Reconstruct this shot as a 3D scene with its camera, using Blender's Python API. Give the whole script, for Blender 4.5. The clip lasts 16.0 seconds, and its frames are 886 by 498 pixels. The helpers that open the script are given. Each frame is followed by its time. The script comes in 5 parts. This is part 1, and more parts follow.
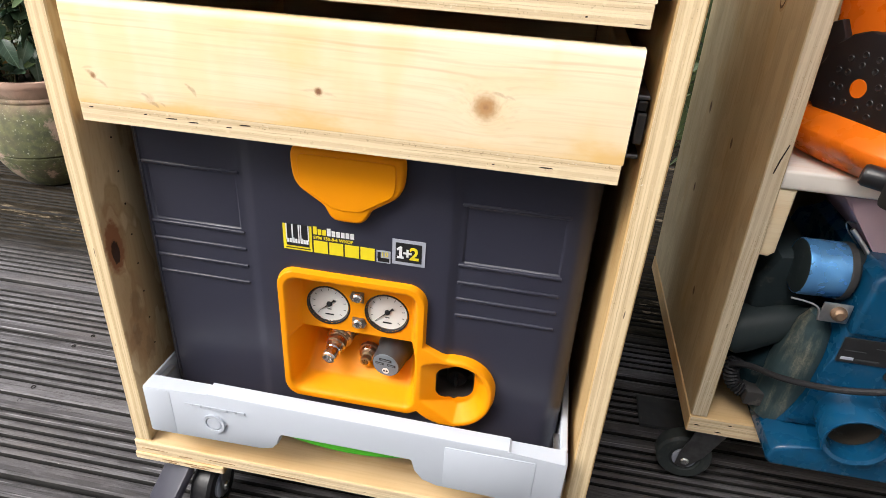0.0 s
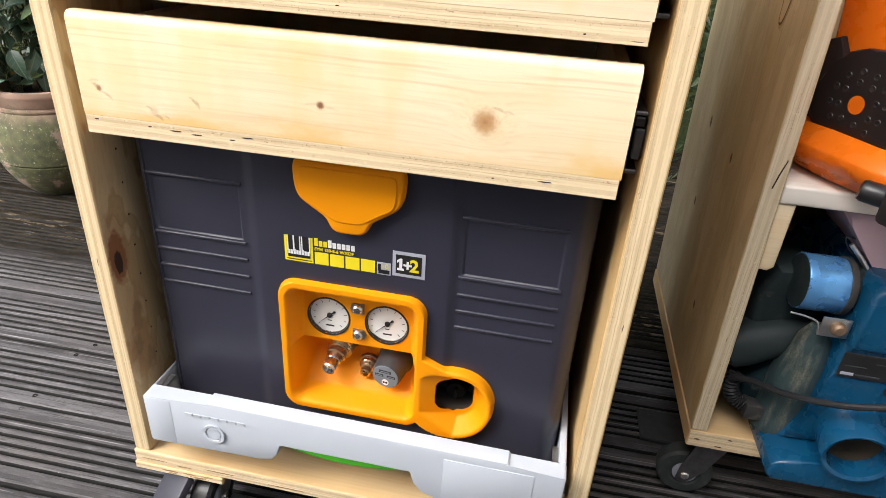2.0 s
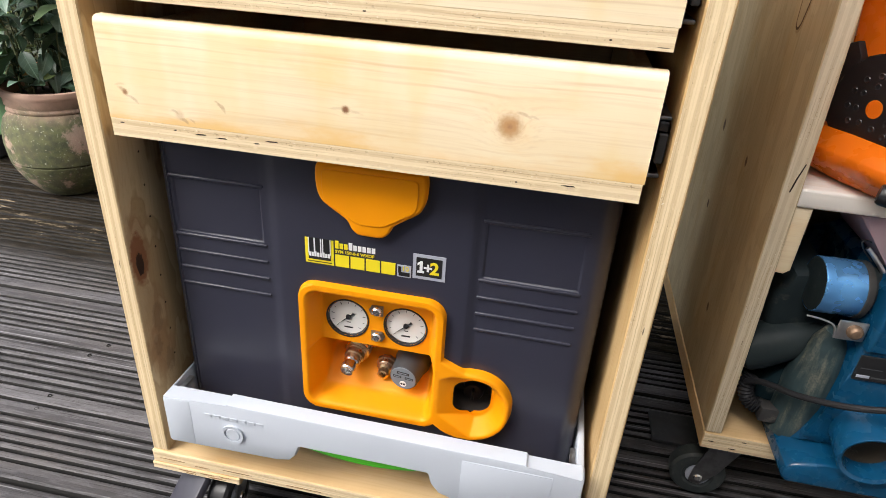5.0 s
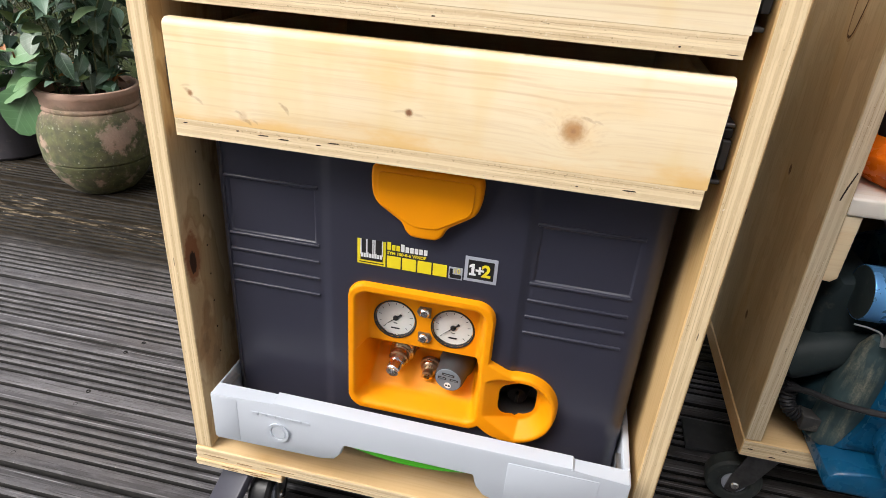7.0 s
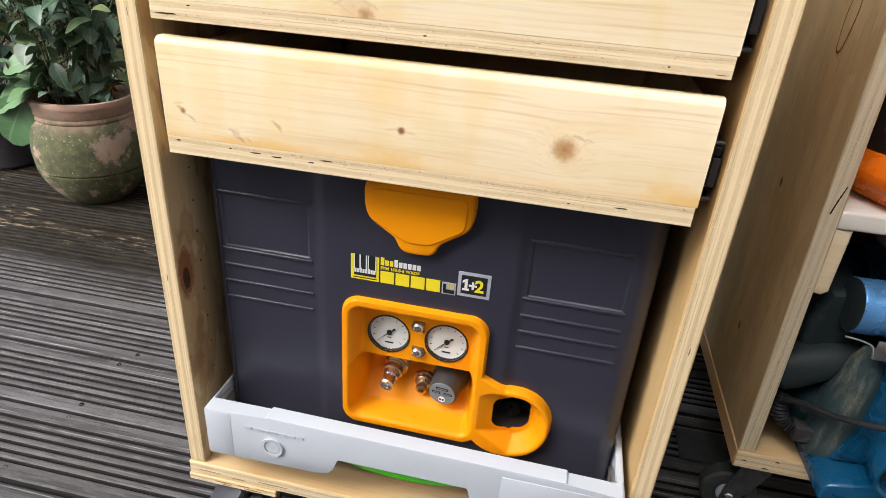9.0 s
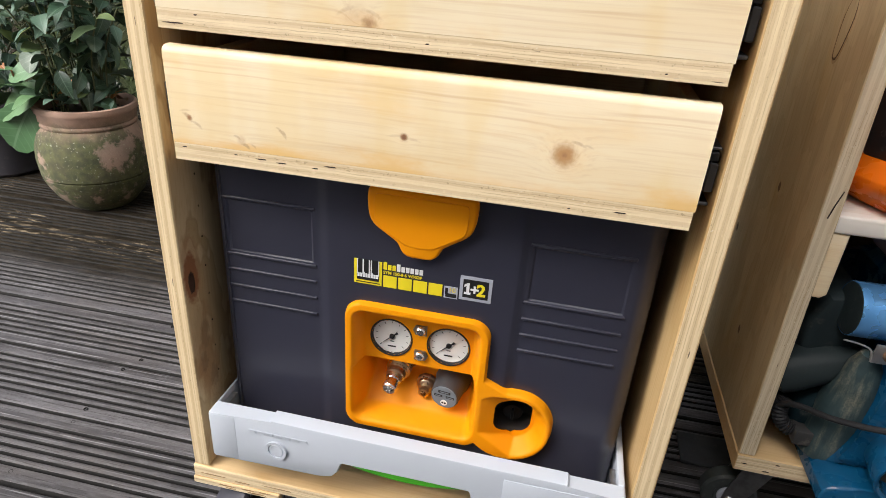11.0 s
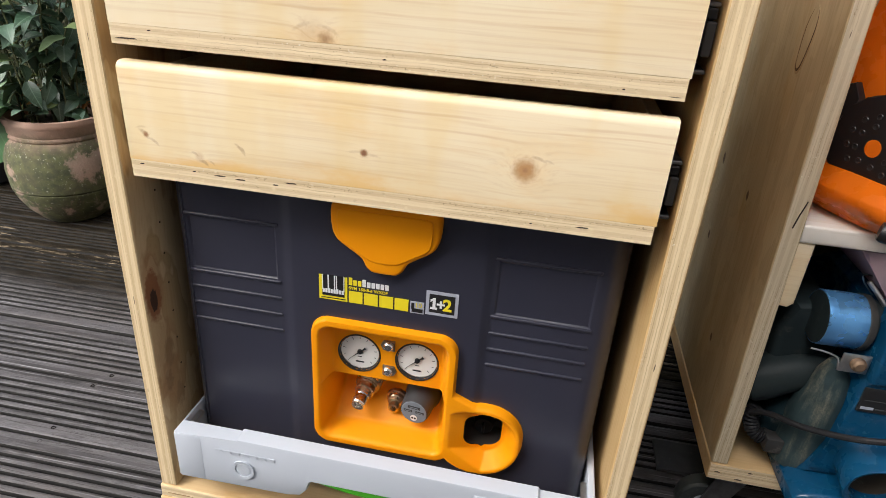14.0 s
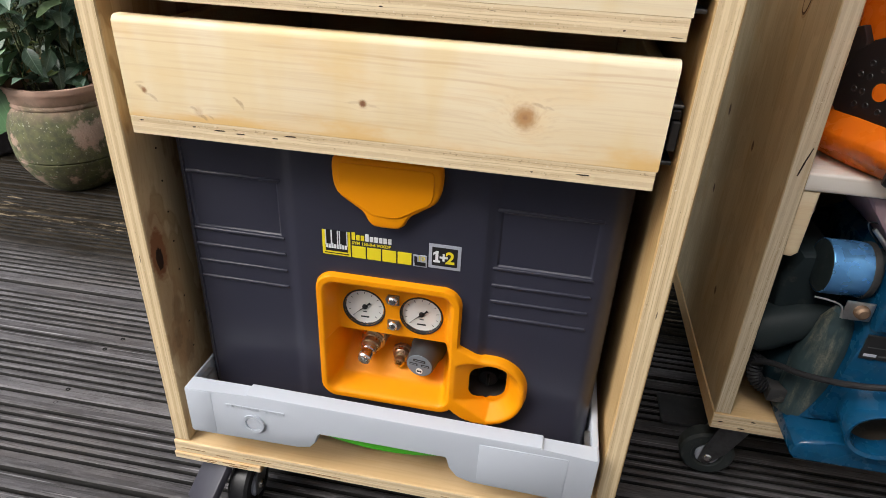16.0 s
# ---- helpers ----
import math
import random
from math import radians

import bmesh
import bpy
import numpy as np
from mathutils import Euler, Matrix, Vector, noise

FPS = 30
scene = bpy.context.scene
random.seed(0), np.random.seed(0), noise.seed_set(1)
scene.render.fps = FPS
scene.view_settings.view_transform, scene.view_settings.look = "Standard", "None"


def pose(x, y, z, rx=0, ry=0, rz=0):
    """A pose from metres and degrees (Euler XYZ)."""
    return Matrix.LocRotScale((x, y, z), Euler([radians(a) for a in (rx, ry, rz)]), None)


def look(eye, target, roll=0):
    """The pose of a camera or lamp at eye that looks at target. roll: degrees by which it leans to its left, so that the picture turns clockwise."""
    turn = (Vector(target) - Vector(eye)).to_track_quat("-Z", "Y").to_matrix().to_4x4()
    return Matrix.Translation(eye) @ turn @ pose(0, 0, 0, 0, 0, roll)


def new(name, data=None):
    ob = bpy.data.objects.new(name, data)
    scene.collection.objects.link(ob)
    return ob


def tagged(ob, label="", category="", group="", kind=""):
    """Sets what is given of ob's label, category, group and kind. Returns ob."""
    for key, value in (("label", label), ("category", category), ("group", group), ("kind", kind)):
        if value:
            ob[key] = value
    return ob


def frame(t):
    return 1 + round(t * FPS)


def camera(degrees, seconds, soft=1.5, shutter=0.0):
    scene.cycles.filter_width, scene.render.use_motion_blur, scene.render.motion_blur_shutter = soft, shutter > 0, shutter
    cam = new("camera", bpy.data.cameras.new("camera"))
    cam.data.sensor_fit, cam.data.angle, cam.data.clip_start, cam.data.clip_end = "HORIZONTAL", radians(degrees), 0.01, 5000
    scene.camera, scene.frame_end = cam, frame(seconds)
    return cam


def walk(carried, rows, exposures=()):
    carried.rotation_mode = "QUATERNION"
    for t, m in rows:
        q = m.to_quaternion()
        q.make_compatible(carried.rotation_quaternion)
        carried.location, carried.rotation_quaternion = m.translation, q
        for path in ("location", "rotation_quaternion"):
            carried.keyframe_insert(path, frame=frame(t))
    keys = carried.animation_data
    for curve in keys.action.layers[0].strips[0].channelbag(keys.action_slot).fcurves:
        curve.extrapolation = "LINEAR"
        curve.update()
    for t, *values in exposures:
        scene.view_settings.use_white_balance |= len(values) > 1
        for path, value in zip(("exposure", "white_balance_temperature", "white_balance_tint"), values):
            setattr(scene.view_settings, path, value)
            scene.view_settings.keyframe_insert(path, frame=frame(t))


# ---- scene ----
cam = camera(71.0, 16.0, soft=0.85)
PATH = [
    (0, (0.386, -0.421, 0.627), (0.116, 1.301, -0.353), 3.7),
    (0.5, (0.389, -0.422, 0.626), (0.114, 1.305, -0.345), 3.9),
    (1, (0.39, -0.419, 0.626), (0.118, 1.311, -0.341), 3.8),
    (1.5, (0.388, -0.42, 0.629), (0.115, 1.313, -0.332), 3.9),
    (2, (0.389, -0.423, 0.63), (0.104, 1.314, -0.32), 3.9),
    (2.5, (0.391, -0.425, 0.631), (0.105, 1.315, -0.312), 3.8),
    (3, (0.39, -0.425, 0.63), (0.103, 1.314, -0.314), 4.0),
    (3.5, (0.386, -0.426, 0.626), (0.098, 1.314, -0.317), 3.8),
    (5.8, (0.359, -0.433, 0.635), (0.057, 1.3, -0.317), 4.3),
    (6, (0.354, -0.437, 0.632), (0.044, 1.295, -0.318), 4.4),
    (6.5, (0.348, -0.436, 0.631), (0.026, 1.298, -0.313), 4.5),
    (7, (0.339, -0.441, 0.631), (0.014, 1.295, -0.307), 4.3),
    (7.5, (0.335, -0.441, 0.635), (0.009, 1.295, -0.302), 4.1),
    (8, (0.338, -0.437, 0.636), (0.019, 1.302, -0.299), 4.2),
    (8.5, (0.338, -0.438, 0.637), (0.023, 1.305, -0.292), 4.3),
    (9, (0.34, -0.438, 0.64), (0.026, 1.308, -0.283), 4.3),
    (11.5, (0.341, -0.446, 0.642), (0.02, 1.311, -0.258), 4.1),
    (12, (0.343, -0.444, 0.642), (0.031, 1.318, -0.253), 3.9),
    (12.5, (0.346, -0.436, 0.647), (0.05, 1.325, -0.253), 3.5),
    (13, (0.352, -0.434, 0.646), (0.069, 1.331, -0.251), 3.9),
    (13.5, (0.356, -0.433, 0.647), (0.074, 1.334, -0.246), 4.1),
    (14, (0.356, -0.433, 0.649), (0.078, 1.336, -0.242), 4.1),
    (14.5, (0.356, -0.435, 0.649), (0.076, 1.335, -0.238), 4.3),
    (15, (0.358, -0.435, 0.649), (0.077, 1.334, -0.24), 4.2),
    (15.5, (0.359, -0.436, 0.644), (0.081, 1.329, -0.254), 4.1),
    (15.8, (0.363, -0.437, 0.640), (0.078, 1.320, -0.272), 4.0),
    (15.9, (0.364, -0.437, 0.640), (0.075, 1.304, -0.301), 3.5),
    (16, (0.362, -0.439, 0.638), (0.076, 1.279, -0.345), 2.9),
]
walk(cam, [(t, look(eye, target, roll)) for t, eye, target, roll in PATH],
     exposures=[(0.0, 1.25), (3.5, 1.20), (7.0, 1.08), (9.0, 1.02), (11.5, 0.93), (14.5, 0.83), (15.5, 0.79), (16.0, 0.79)])

# ---- light ----
SUN_EL, SUN_AZ = 43.0, 222.0
world = bpy.data.worlds.new("overcast_sky")
scene.world = world
world.use_nodes = True
_w = world.node_tree
_w.nodes.clear()
_sky = _w.nodes.new("ShaderNodeTexSky")
_sky.sky_type, _sky.sun_disc = "NISHITA", False
_sky.sun_elevation, _sky.sun_rotation = radians(SUN_EL), radians(SUN_AZ)
_sky.air_density, _sky.dust_density = 1.0, 3.0
_hs = _w.nodes.new("ShaderNodeHueSaturation")
_hs.inputs["Saturation"].default_value = 0.55
_bg = _w.nodes.new("ShaderNodeBackground")
_bg.inputs["Strength"].default_value = 0.14
_wo = _w.nodes.new("ShaderNodeOutputWorld")
_w.links.new(_sky.outputs[0], _hs.inputs["Color"])
_w.links.new(_hs.outputs[0], _bg.inputs[0])
_w.links.new(_bg.outputs[0], _wo.inputs[0])
sun_data = bpy.data.lights.new("sun", "SUN")
sun_data.energy, sun_data.angle, sun_data.color = 2.7, radians(45), (1.0, 0.965, 0.93)
sun = new("sun", sun_data)
_a, _e = radians(SUN_AZ), radians(SUN_EL)
_dir = Vector((math.sin(_a) * math.cos(_e), math.cos(_a) * math.cos(_e), math.sin(_e)))
sun.matrix_world = look(_dir * 10, (0, 0, 0))


# ---- materials ----
class Nodes:
    """Short hand for building a node material."""

    def __init__(self, name, rough=0.5, metal=0.0):
        self.mat = bpy.data.materials.new(name)
        self.mat.use_nodes = True
        self.t = self.mat.node_tree
        self.b = self.t.nodes["Principled BSDF"]
        self.b.inputs["Roughness"].default_value = rough
        self.b.inputs["Metallic"].default_value = metal

    def n(self, kind, **kw):
        return self.t.nodes.new("ShaderNode" + kind)

    def put(self, socket, v):
        if isinstance(v, bpy.types.NodeSocket):
            self.t.links.new(v, socket)
        elif isinstance(v, (tuple, list)) and len(v) == 3 and socket.type == "RGBA":
            socket.default_value = (*v, 1)
        else:
            socket.default_value = v

    def math(self, op, a, b=0.0, c=0.0):
        m = self.n("Math")
        m.operation = op
        for s, v in zip(m.inputs, (a, b, c)):
            self.put(s, v)
        return m.outputs[0]

    def vec(self, op, a, b=(0, 0, 0)):
        m = self.n("VectorMath")
        m.operation = op
        self.put(m.inputs[0], a)
        self.put(m.inputs[1], b)
        return m.outputs["Value"] if op in ("LENGTH", "DISTANCE", "DOT_PRODUCT") else m.outputs[0]

    def pos(self):
        return self.n("NewGeometry").outputs["Position"]

    def obj(self):
        return self.n("TexCoord").outputs["Object"]

    def rand(self):
        return self.n("ObjectInfo").outputs["Random"]

    def noise(self, v, scale, detail=4.0, rough=0.55, distort=0.0):
        m = self.n("TexNoise")
        self.put(m.inputs["Vector"], v)
        for k, x in (("Scale", scale), ("Detail", detail), ("Roughness", rough), ("Distortion", distort)):
            m.inputs[k].default_value = x
        return m.outputs[0]

    def ramp(self, f, *stops):
        m = self.n("ValToRGB")
        e = m.color_ramp.elements
        while len(e) < len(stops):
            e.new(0.5)
        for k, (p, c) in zip(e, stops):
            k.position = p
            k.color = (c, c, c, 1) if isinstance(c, (int, float)) else (*c, 1)
        self.put(m.inputs[0], f)
        return m.outputs[0]

    def step(self, f, lo, hi, a=0.0, b=1.0):
        m = self.n("MapRange")
        m.interpolation_type = "SMOOTHSTEP"
        for s, v in zip(m.inputs, (f, lo, hi, a, b)):
            self.put(s, v)
        return m.outputs[0]

    def mix(self, f, a, b, blend="MIX"):
        m = self.n("Mix")
        m.data_type, m.blend_type = "RGBA", blend
        self.put(m.inputs[0], f)
        self.put(m.inputs[6], a)
        self.put(m.inputs[7], b)
        return m.outputs[2]

    def bump(self, h, strength=0.3, dist=0.001):
        m = self.n("Bump")
        m.inputs["Strength"].default_value, m.inputs["Distance"].default_value = strength, dist
        self.put(m.inputs["Height"], h)
        self.put(self.b.inputs["Normal"], m.outputs[0])

    def out(self, color=None, rough=None):
        if color is not None:
            self.put(self.b.inputs["Base Color"], color)
        if rough is not None:
            self.put(self.b.inputs["Roughness"], rough)
        return self.mat


def stretch(axis, along, across):
    return tuple(along if k == "xyz".index(axis) else across for k in range(3))


def wood(name, axis, light, mid, dark, knots=(), rough=0.55, ring=26.0, blotch=0.35, oval=0.62, soft=0.15, core_col=(0.23, 0.105, 0.045), heart=0.95, heartwood=None, streaks=(), stain=0.0, marks=(), wash=0.0):
    """Planed softwood with long grain, soft rings, blotches and knots at given places (x, y, z, radius, strength)."""
    g = Nodes(name, rough)
    p = g.pos()
    warp, mask, core = None, None, None
    for x, y, z, r, s, *own in knots:
        h = own[0] if own else heart
        off = g.vec("MULTIPLY", g.vec("SUBTRACT", p, (x, y, z)), stretch(axis, oval, 1.0))
        d = g.math("DIVIDE", g.vec("LENGTH", off), r)
        w = g.math("DIVIDE", s * r * 1.6, g.math("ADD", 0.35, g.math("MULTIPLY", d, d)))
        m = g.math("MULTIPLY", g.step(g.math("ADD", d, g.math("MULTIPLY", g.noise(p, 2.4 / r, 3), 0.6)), 1.0 - soft, 1.4 + soft, 1, 0), s)
        c = g.math("MULTIPLY", g.step(g.math("ADD", d, g.math("MULTIPLY", g.noise(p, 2.6 / r, 3), 0.6)), h + 0.1 - soft, h + 0.3 + soft, 1, 0), s)
        warp = w if warp is None else g.math("ADD", warp, w)
        mask = m if mask is None else g.math("MAXIMUM", mask, m)
        core = c if core is None else g.math("MAXIMUM", core, c)
    q = p
    if warp is not None:
        comb = g.n("CombineXYZ")
        for k in range(3):
            if k != "xyz".index(axis):
                g.put(comb.inputs[k], warp)
        q = g.vec("ADD", p, comb.outputs[0])
    fine = g.noise(g.vec("MULTIPLY", q, stretch(axis, 9, 420)), 1.0, 3)
    band = g.noise(g.vec("MULTIPLY", q, stretch(axis, 2.0, ring * 2.2)), 1.0, 2, 0.5, 0.4)
    lines = g.step(g.math("ABSOLUTE", g.math("SUBTRACT", g.math("FRACT", g.math("MULTIPLY", band, 9)), 0.5)), 0.36, 0.5)
    big = g.noise(g.vec("MULTIPLY", p, stretch(axis, 4, 13)), 1.0, 3)
    col = g.mix(g.step(big, 0.35, 0.7, 0, blotch * 2), light, mid)
    col = g.mix(g.math("MULTIPLY", lines, 0.16), col, mid)
    col = g.mix(g.math("MULTIPLY", g.step(fine, 0.45, 0.75), 0.18), col, dark)
    amber = g.noise(g.vec("MULTIPLY", p, stretch(axis, 8, 22)), 1.0, 5, 0.6)
    col = g.mix(g.step(amber, 0.50, 0.70, 0, 0.42), col, tuple(c * k for c, k in zip(mid, (1.05, 0.90, 0.62))))
    if stain:
        water = g.noise(g.vec("MULTIPLY", p, stretch(axis, 15, 34)), 1.0, 2, 0.5)
        col = g.mix(g.step(water, 0.50, 0.53, 0, stain), col, tuple(c * k for c, k in zip(mid, (0.78, 0.68, 0.58))))
        rim = g.step(g.math("ABSOLUTE", g.math("SUBTRACT", water, 0.515)), 0.030, 0.004, 0, stain * 0.45)
        col = g.mix(rim, col, tuple(c * k for c, k in zip(mid, (0.62, 0.48, 0.36))))
    if wash:
        runs = g.noise(g.vec("MULTIPLY", p, stretch(axis, 17, 5)), 1.0, 3, 0.5)
        col = g.mix(g.step(runs, 0.50, 0.68, 0, wash), col, tuple(c * k for c, k in zip(mid, (1.01, 0.98, 0.74))))
    for z, w, s in streaks:
        sz = g.n("SeparateXYZ")
        g.put(sz.inputs[0], q)
        wave = g.noise(g.vec("MULTIPLY", p, stretch(axis, 5.5, 0.0)), 1.0, 2)
        off = g.math("ABSOLUTE", g.math("SUBTRACT", g.math("ADD", sz.outputs[2], g.math("MULTIPLY", g.math("SUBTRACT", wave, 0.5), 0.009)), z))
        part_of = g.noise(g.vec("ADD", g.vec("MULTIPLY", p, stretch(axis, 9.0, 0.0)), (z * 310, 0, 0)), 1.0, 2)
        col = g.mix(g.math("MULTIPLY", g.step(off, w, w * 0.15, 0, s), g.step(part_of, 0.38, 0.58)), col, tuple(c * k for c, k in zip(dark, (1.25, 1.45, 1.6))))
    if heartwood is not None:
        sep = g.n("SeparateXYZ")
        g.put(sep.inputs[0], q)
        edge = g.math("ADD", sep.outputs[2], g.math("MULTIPLY", g.math("SUBTRACT", amber, 0.5), 0.075))
        col = g.mix(g.step(edge, heartwood + 0.006, heartwood - 0.010, 0, 0.85), col, tuple(c * k for c, k in zip(mid, (1.02, 0.86, 0.55))))
    if mask is not None:
        col = g.mix(g.math("MINIMUM", g.math("MULTIPLY", mask, 0.85), 1.0), col, dark)
        col = g.mix(g.math("MINIMUM", g.math("MULTIPLY", core, 0.9), 1.0), col, core_col)
    for x, z, turn, length, width, s in marks:
        sm = g.n("SeparateXYZ")
        g.put(sm.inputs[0], g.vec("SUBTRACT", p, (x, 0, z)))
        c, n = math.cos(radians(turn)), math.sin(radians(turn))
        u = g.math("ADD", g.math("MULTIPLY", sm.outputs[0], c / length), g.math("MULTIPLY", sm.outputs[2], n / length))
        v = g.math("ADD", g.math("MULTIPLY", sm.outputs[0], -n / (1.9 * width)), g.math("MULTIPLY", sm.outputs[2], c / (1.9 * width)))
        v = g.math("ADD", v, g.math("MULTIPLY", g.math("MULTIPLY", u, u), 0.9))
        d = g.math("ADD", g.math("ADD", g.math("MULTIPLY", u, u), g.math("MULTIPLY", v, v)), g.noise(p, 520, 3))
        col = g.mix(g.step(d, 0.45, 1.5, s * 1.05, 0), col, tuple(0.5 * (a + c) for a, c in zip(core_col, dark)))
    g.bump(fine, 0.12, 0.0006)
    return g.out(col, g.step(fine, 0.3, 0.8, rough - 0.06, rough + 0.12))


def ply_edge(name, layer, along, light, dark, ply=0.0026, shift=0.0):
    """The raw edge of plywood: pale long-grain plies between browner, torn end-grain plies, with gaps along the glue lines."""
    g = Nodes(name, 0.7)
    p = g.pos()
    wob = g.noise(g.vec("MULTIPLY", p, stretch(along, 16, 30)), 1.0, 2)
    ragged = g.noise(g.vec("MULTIPLY", p, stretch(along, 170, 240)), 1.0, 3, 0.6)
    sep = g.n("SeparateXYZ")
    g.put(sep.inputs[0], p)
    h = g.math("ADD", g.math("DIVIDE", g.math("ADD", sep.outputs["xyz".index(layer)], shift), ply), g.math("ADD", g.math("MULTIPLY", wob, 0.45), g.math("MULTIPLY", ragged, 0.35)))
    index = g.math("FLOOR", h)
    cross = g.step(g.math("ABSOLUTE", g.math("SUBTRACT", g.math("FRACT", g.math("MULTIPLY", h, 0.5)), 0.5)), 0.20, 0.30)
    wn = g.n("TexWhiteNoise")
    wn.noise_dimensions = "1D"
    g.put(wn.inputs["W"], index)
    col = g.mix(g.math("ADD", g.math("MULTIPLY", cross, 0.48), g.math("MULTIPLY", wn.outputs[0], 0.26)), light, dark)
    zone = g.noise(g.vec("MULTIPLY", p, stretch(along, 11, 60)), 1.0, 2)
    joint = g.step(g.math("ABSOLUTE", g.math("SUBTRACT", g.math("FRACT", h), 0.5)), 0.36, 0.5)
    streak = g.noise(g.vec("MULTIPLY", p, stretch(along, 20, 420)), 1.0, 4)
    col = g.mix(g.math("MULTIPLY", joint, g.step(zone, 0.44, 0.64, 0.04, 0.52)), col, (0.33, 0.20, 0.09))
    col = g.mix(g.math("MULTIPLY", g.step(streak, 0.52, 0.72), 0.36), col, (0.52, 0.37, 0.19))
    pale = g.noise(g.vec("MULTIPLY", p, stretch(along, 150, 330)), 1.0, 2)
    col = g.mix(g.step(pale, 0.58, 0.76, 0, 0.35), col, tuple(min(0.9, c * 1.12) for c in light))
    pits = g.noise(g.vec("MULTIPLY", p, stretch(along, 420, 460)), 1.0, 2)
    col = g.mix(g.math("MULTIPLY", g.step(pits, 0.62, 0.72, 0, 0.55), g.math("MULTIPLY", cross, g.step(zone, 0.36, 0.6, 0.25, 1.0))), col, (0.25, 0.15, 0.065))
    col = g.mix(g.math("MULTIPLY", g.step(pits, 0.36, 0.28, 0, 0.6), g.math("MULTIPLY", cross, g.step(zone, 0.52, 0.62))), col, (0.90, 0.83, 0.68))
    holes = g.noise(g.vec("MULTIPLY", p, stretch(along, 38, 380)), 1.0, 1)
    col = g.mix(g.step(holes, 0.765, 0.80, 0, 0.85), col, (0.06, 0.035, 0.02))
    g.bump(g.math("ADD", g.math("ADD", streak, pits), g.math("MULTIPLY", joint, -0.4)), 0.22, 0.0008)
    return g.out(col)


def plastic(name, color, rough=0.45, vary=0.1, grain=900.0, bump=0.08, dust=0.0):
    g = Nodes(name, rough)
    p = g.pos()
    big = g.noise(p, 14, 4)
    col = g.mix(g.step(big, 0.3, 0.75, 0, vary), color, tuple(c * 0.55 for c in color))
    if dust:
        d = g.noise(p, 55, 5, 0.7)
        col = g.mix(g.step(d, 0.55, 0.8, 0, dust), col, (0.34, 0.30, 0.24))
    fine = g.noise(p, grain, 2)
    g.bump(fine, bump, 0.0004)
    return g.out(col, g.step(g.noise(p, 40, 3), 0.3, 0.7, rough - 0.06, rough + 0.09))


def metal(name, color, rough=0.25, stain=0.3):
    g = Nodes(name, rough, 1.0)
    p = g.pos()
    n = g.noise(p, 90, 4)
    col = g.mix(g.step(n, 0.4, 0.75, 0, stain), color, tuple(c * 0.3 for c in color))
    g.bump(n, 0.1, 0.0004)
    return g.out(col, g.step(n, 0.3, 0.7, rough, rough + 0.2))


def dusted(name, color, dust):
    """A painted casting with sawdust caught in long upright smears."""
    g = Nodes(name, 0.6)
    p = g.pos()
    smear = g.noise(g.vec("MULTIPLY", p, (75, 75, 11)), 1.0, 4, 0.6)
    specks = g.noise(p, 480, 3)
    col = g.mix(g.step(g.noise(p, 40, 3), 0.3, 0.7), color, tuple(c * 1.5 for c in color))
    col = g.mix(g.math("MULTIPLY", g.step(smear, 0.46, 0.74, 0, 0.8), g.step(specks, 0.30, 0.62, 0.45, 1.0)), col, dust)
    g.bump(g.math("ADD", smear, specks), 0.2, 0.0008)
    return g.out(col)


LIGHT, MID, DARK = (0.855, 0.730, 0.515), (0.765, 0.575, 0.32), (0.46, 0.235, 0.09)
M_FRONT = wood("pine_drawer_front", "x", LIGHT, MID, DARK, rough=0.5, ring=20, oval=1.0, soft=0.30, wash=0.42, heartwood=0.482, heart=0.62, core_col=(0.20, 0.085, 0.04), streaks=(
    (0.5395, 0.0016, 0.38), (0.5350, 0.0010, 0.29), (0.5285, 0.0014, 0.22), (0.5160, 0.0012, 0.17), (0.4890, 0.0012, 0.22), (0.5905, 0.0012, 0.26), (0.6030, 0.0014, 0.34), (0.6120, 0.0014, 0.22), (0.6230, 0.0012, 0.26)), knots=(
    (0.2245, -0.005, 0.5035, 0.0030, 1.1, 0.9), (0.344, -0.005, 0.505, 0.0088, 1.1, -1.0), (0.344, -0.005, 0.5055, 0.0034, 0.5, 0.6), (0.0465, -0.005, 0.4970, 0.0026, 1.0, 0.7),
    (0.0905, -0.005, 0.4835, 0.0040, 0.35, -1.0), (0.196, -0.005, 0.5815, 0.0065, 0.75, 0.3), (0.187, -0.005, 0.586, 0.010, 0.22, 0.1)), marks=(
    (0.0455, 0.4985, -42, 0.0060, 0.0012, 0.42), (0.0530, 0.4925, -34, 0.0065, 0.0009, 0.32), (0.0430, 0.5030, 8, 0.0060, 0.0006, 0.20), (0.0870, 0.4865, -22, 0.0045, 0.0007, 0.32),
    (0.0945, 0.4800, -28, 0.0050, 0.0010, 0.42), (0.1010, 0.4805, -35, 0.0035, 0.0006, 0.28), (0.1270, 0.4940, -48, 0.0055, 0.0011, 0.45), (0.1235, 0.4972, -32, 0.0035, 0.0006, 0.28),
    (0.2200, 0.5040, 3, 0.0110, 0.0007, 0.20), (0.2310, 0.5025, -5, 0.0080, 0.0007, 0.17), (0.3530, 0.5150, -16, 0.0070, 0.0008, 0.35), (0.3600, 0.5138, -14, 0.0050, 0.0006, 0.24),
    (0.1790, 0.5900, 24, 0.0100, 0.0010, 0.21), (0.1990, 0.5890, -22, 0.0100, 0.0010, 0.22), (0.1960, 0.5835, -12, 0.0090, 0.0012, 0.28)))
M_PINE = wood("pine_board", "x", LIGHT, MID, DARK)
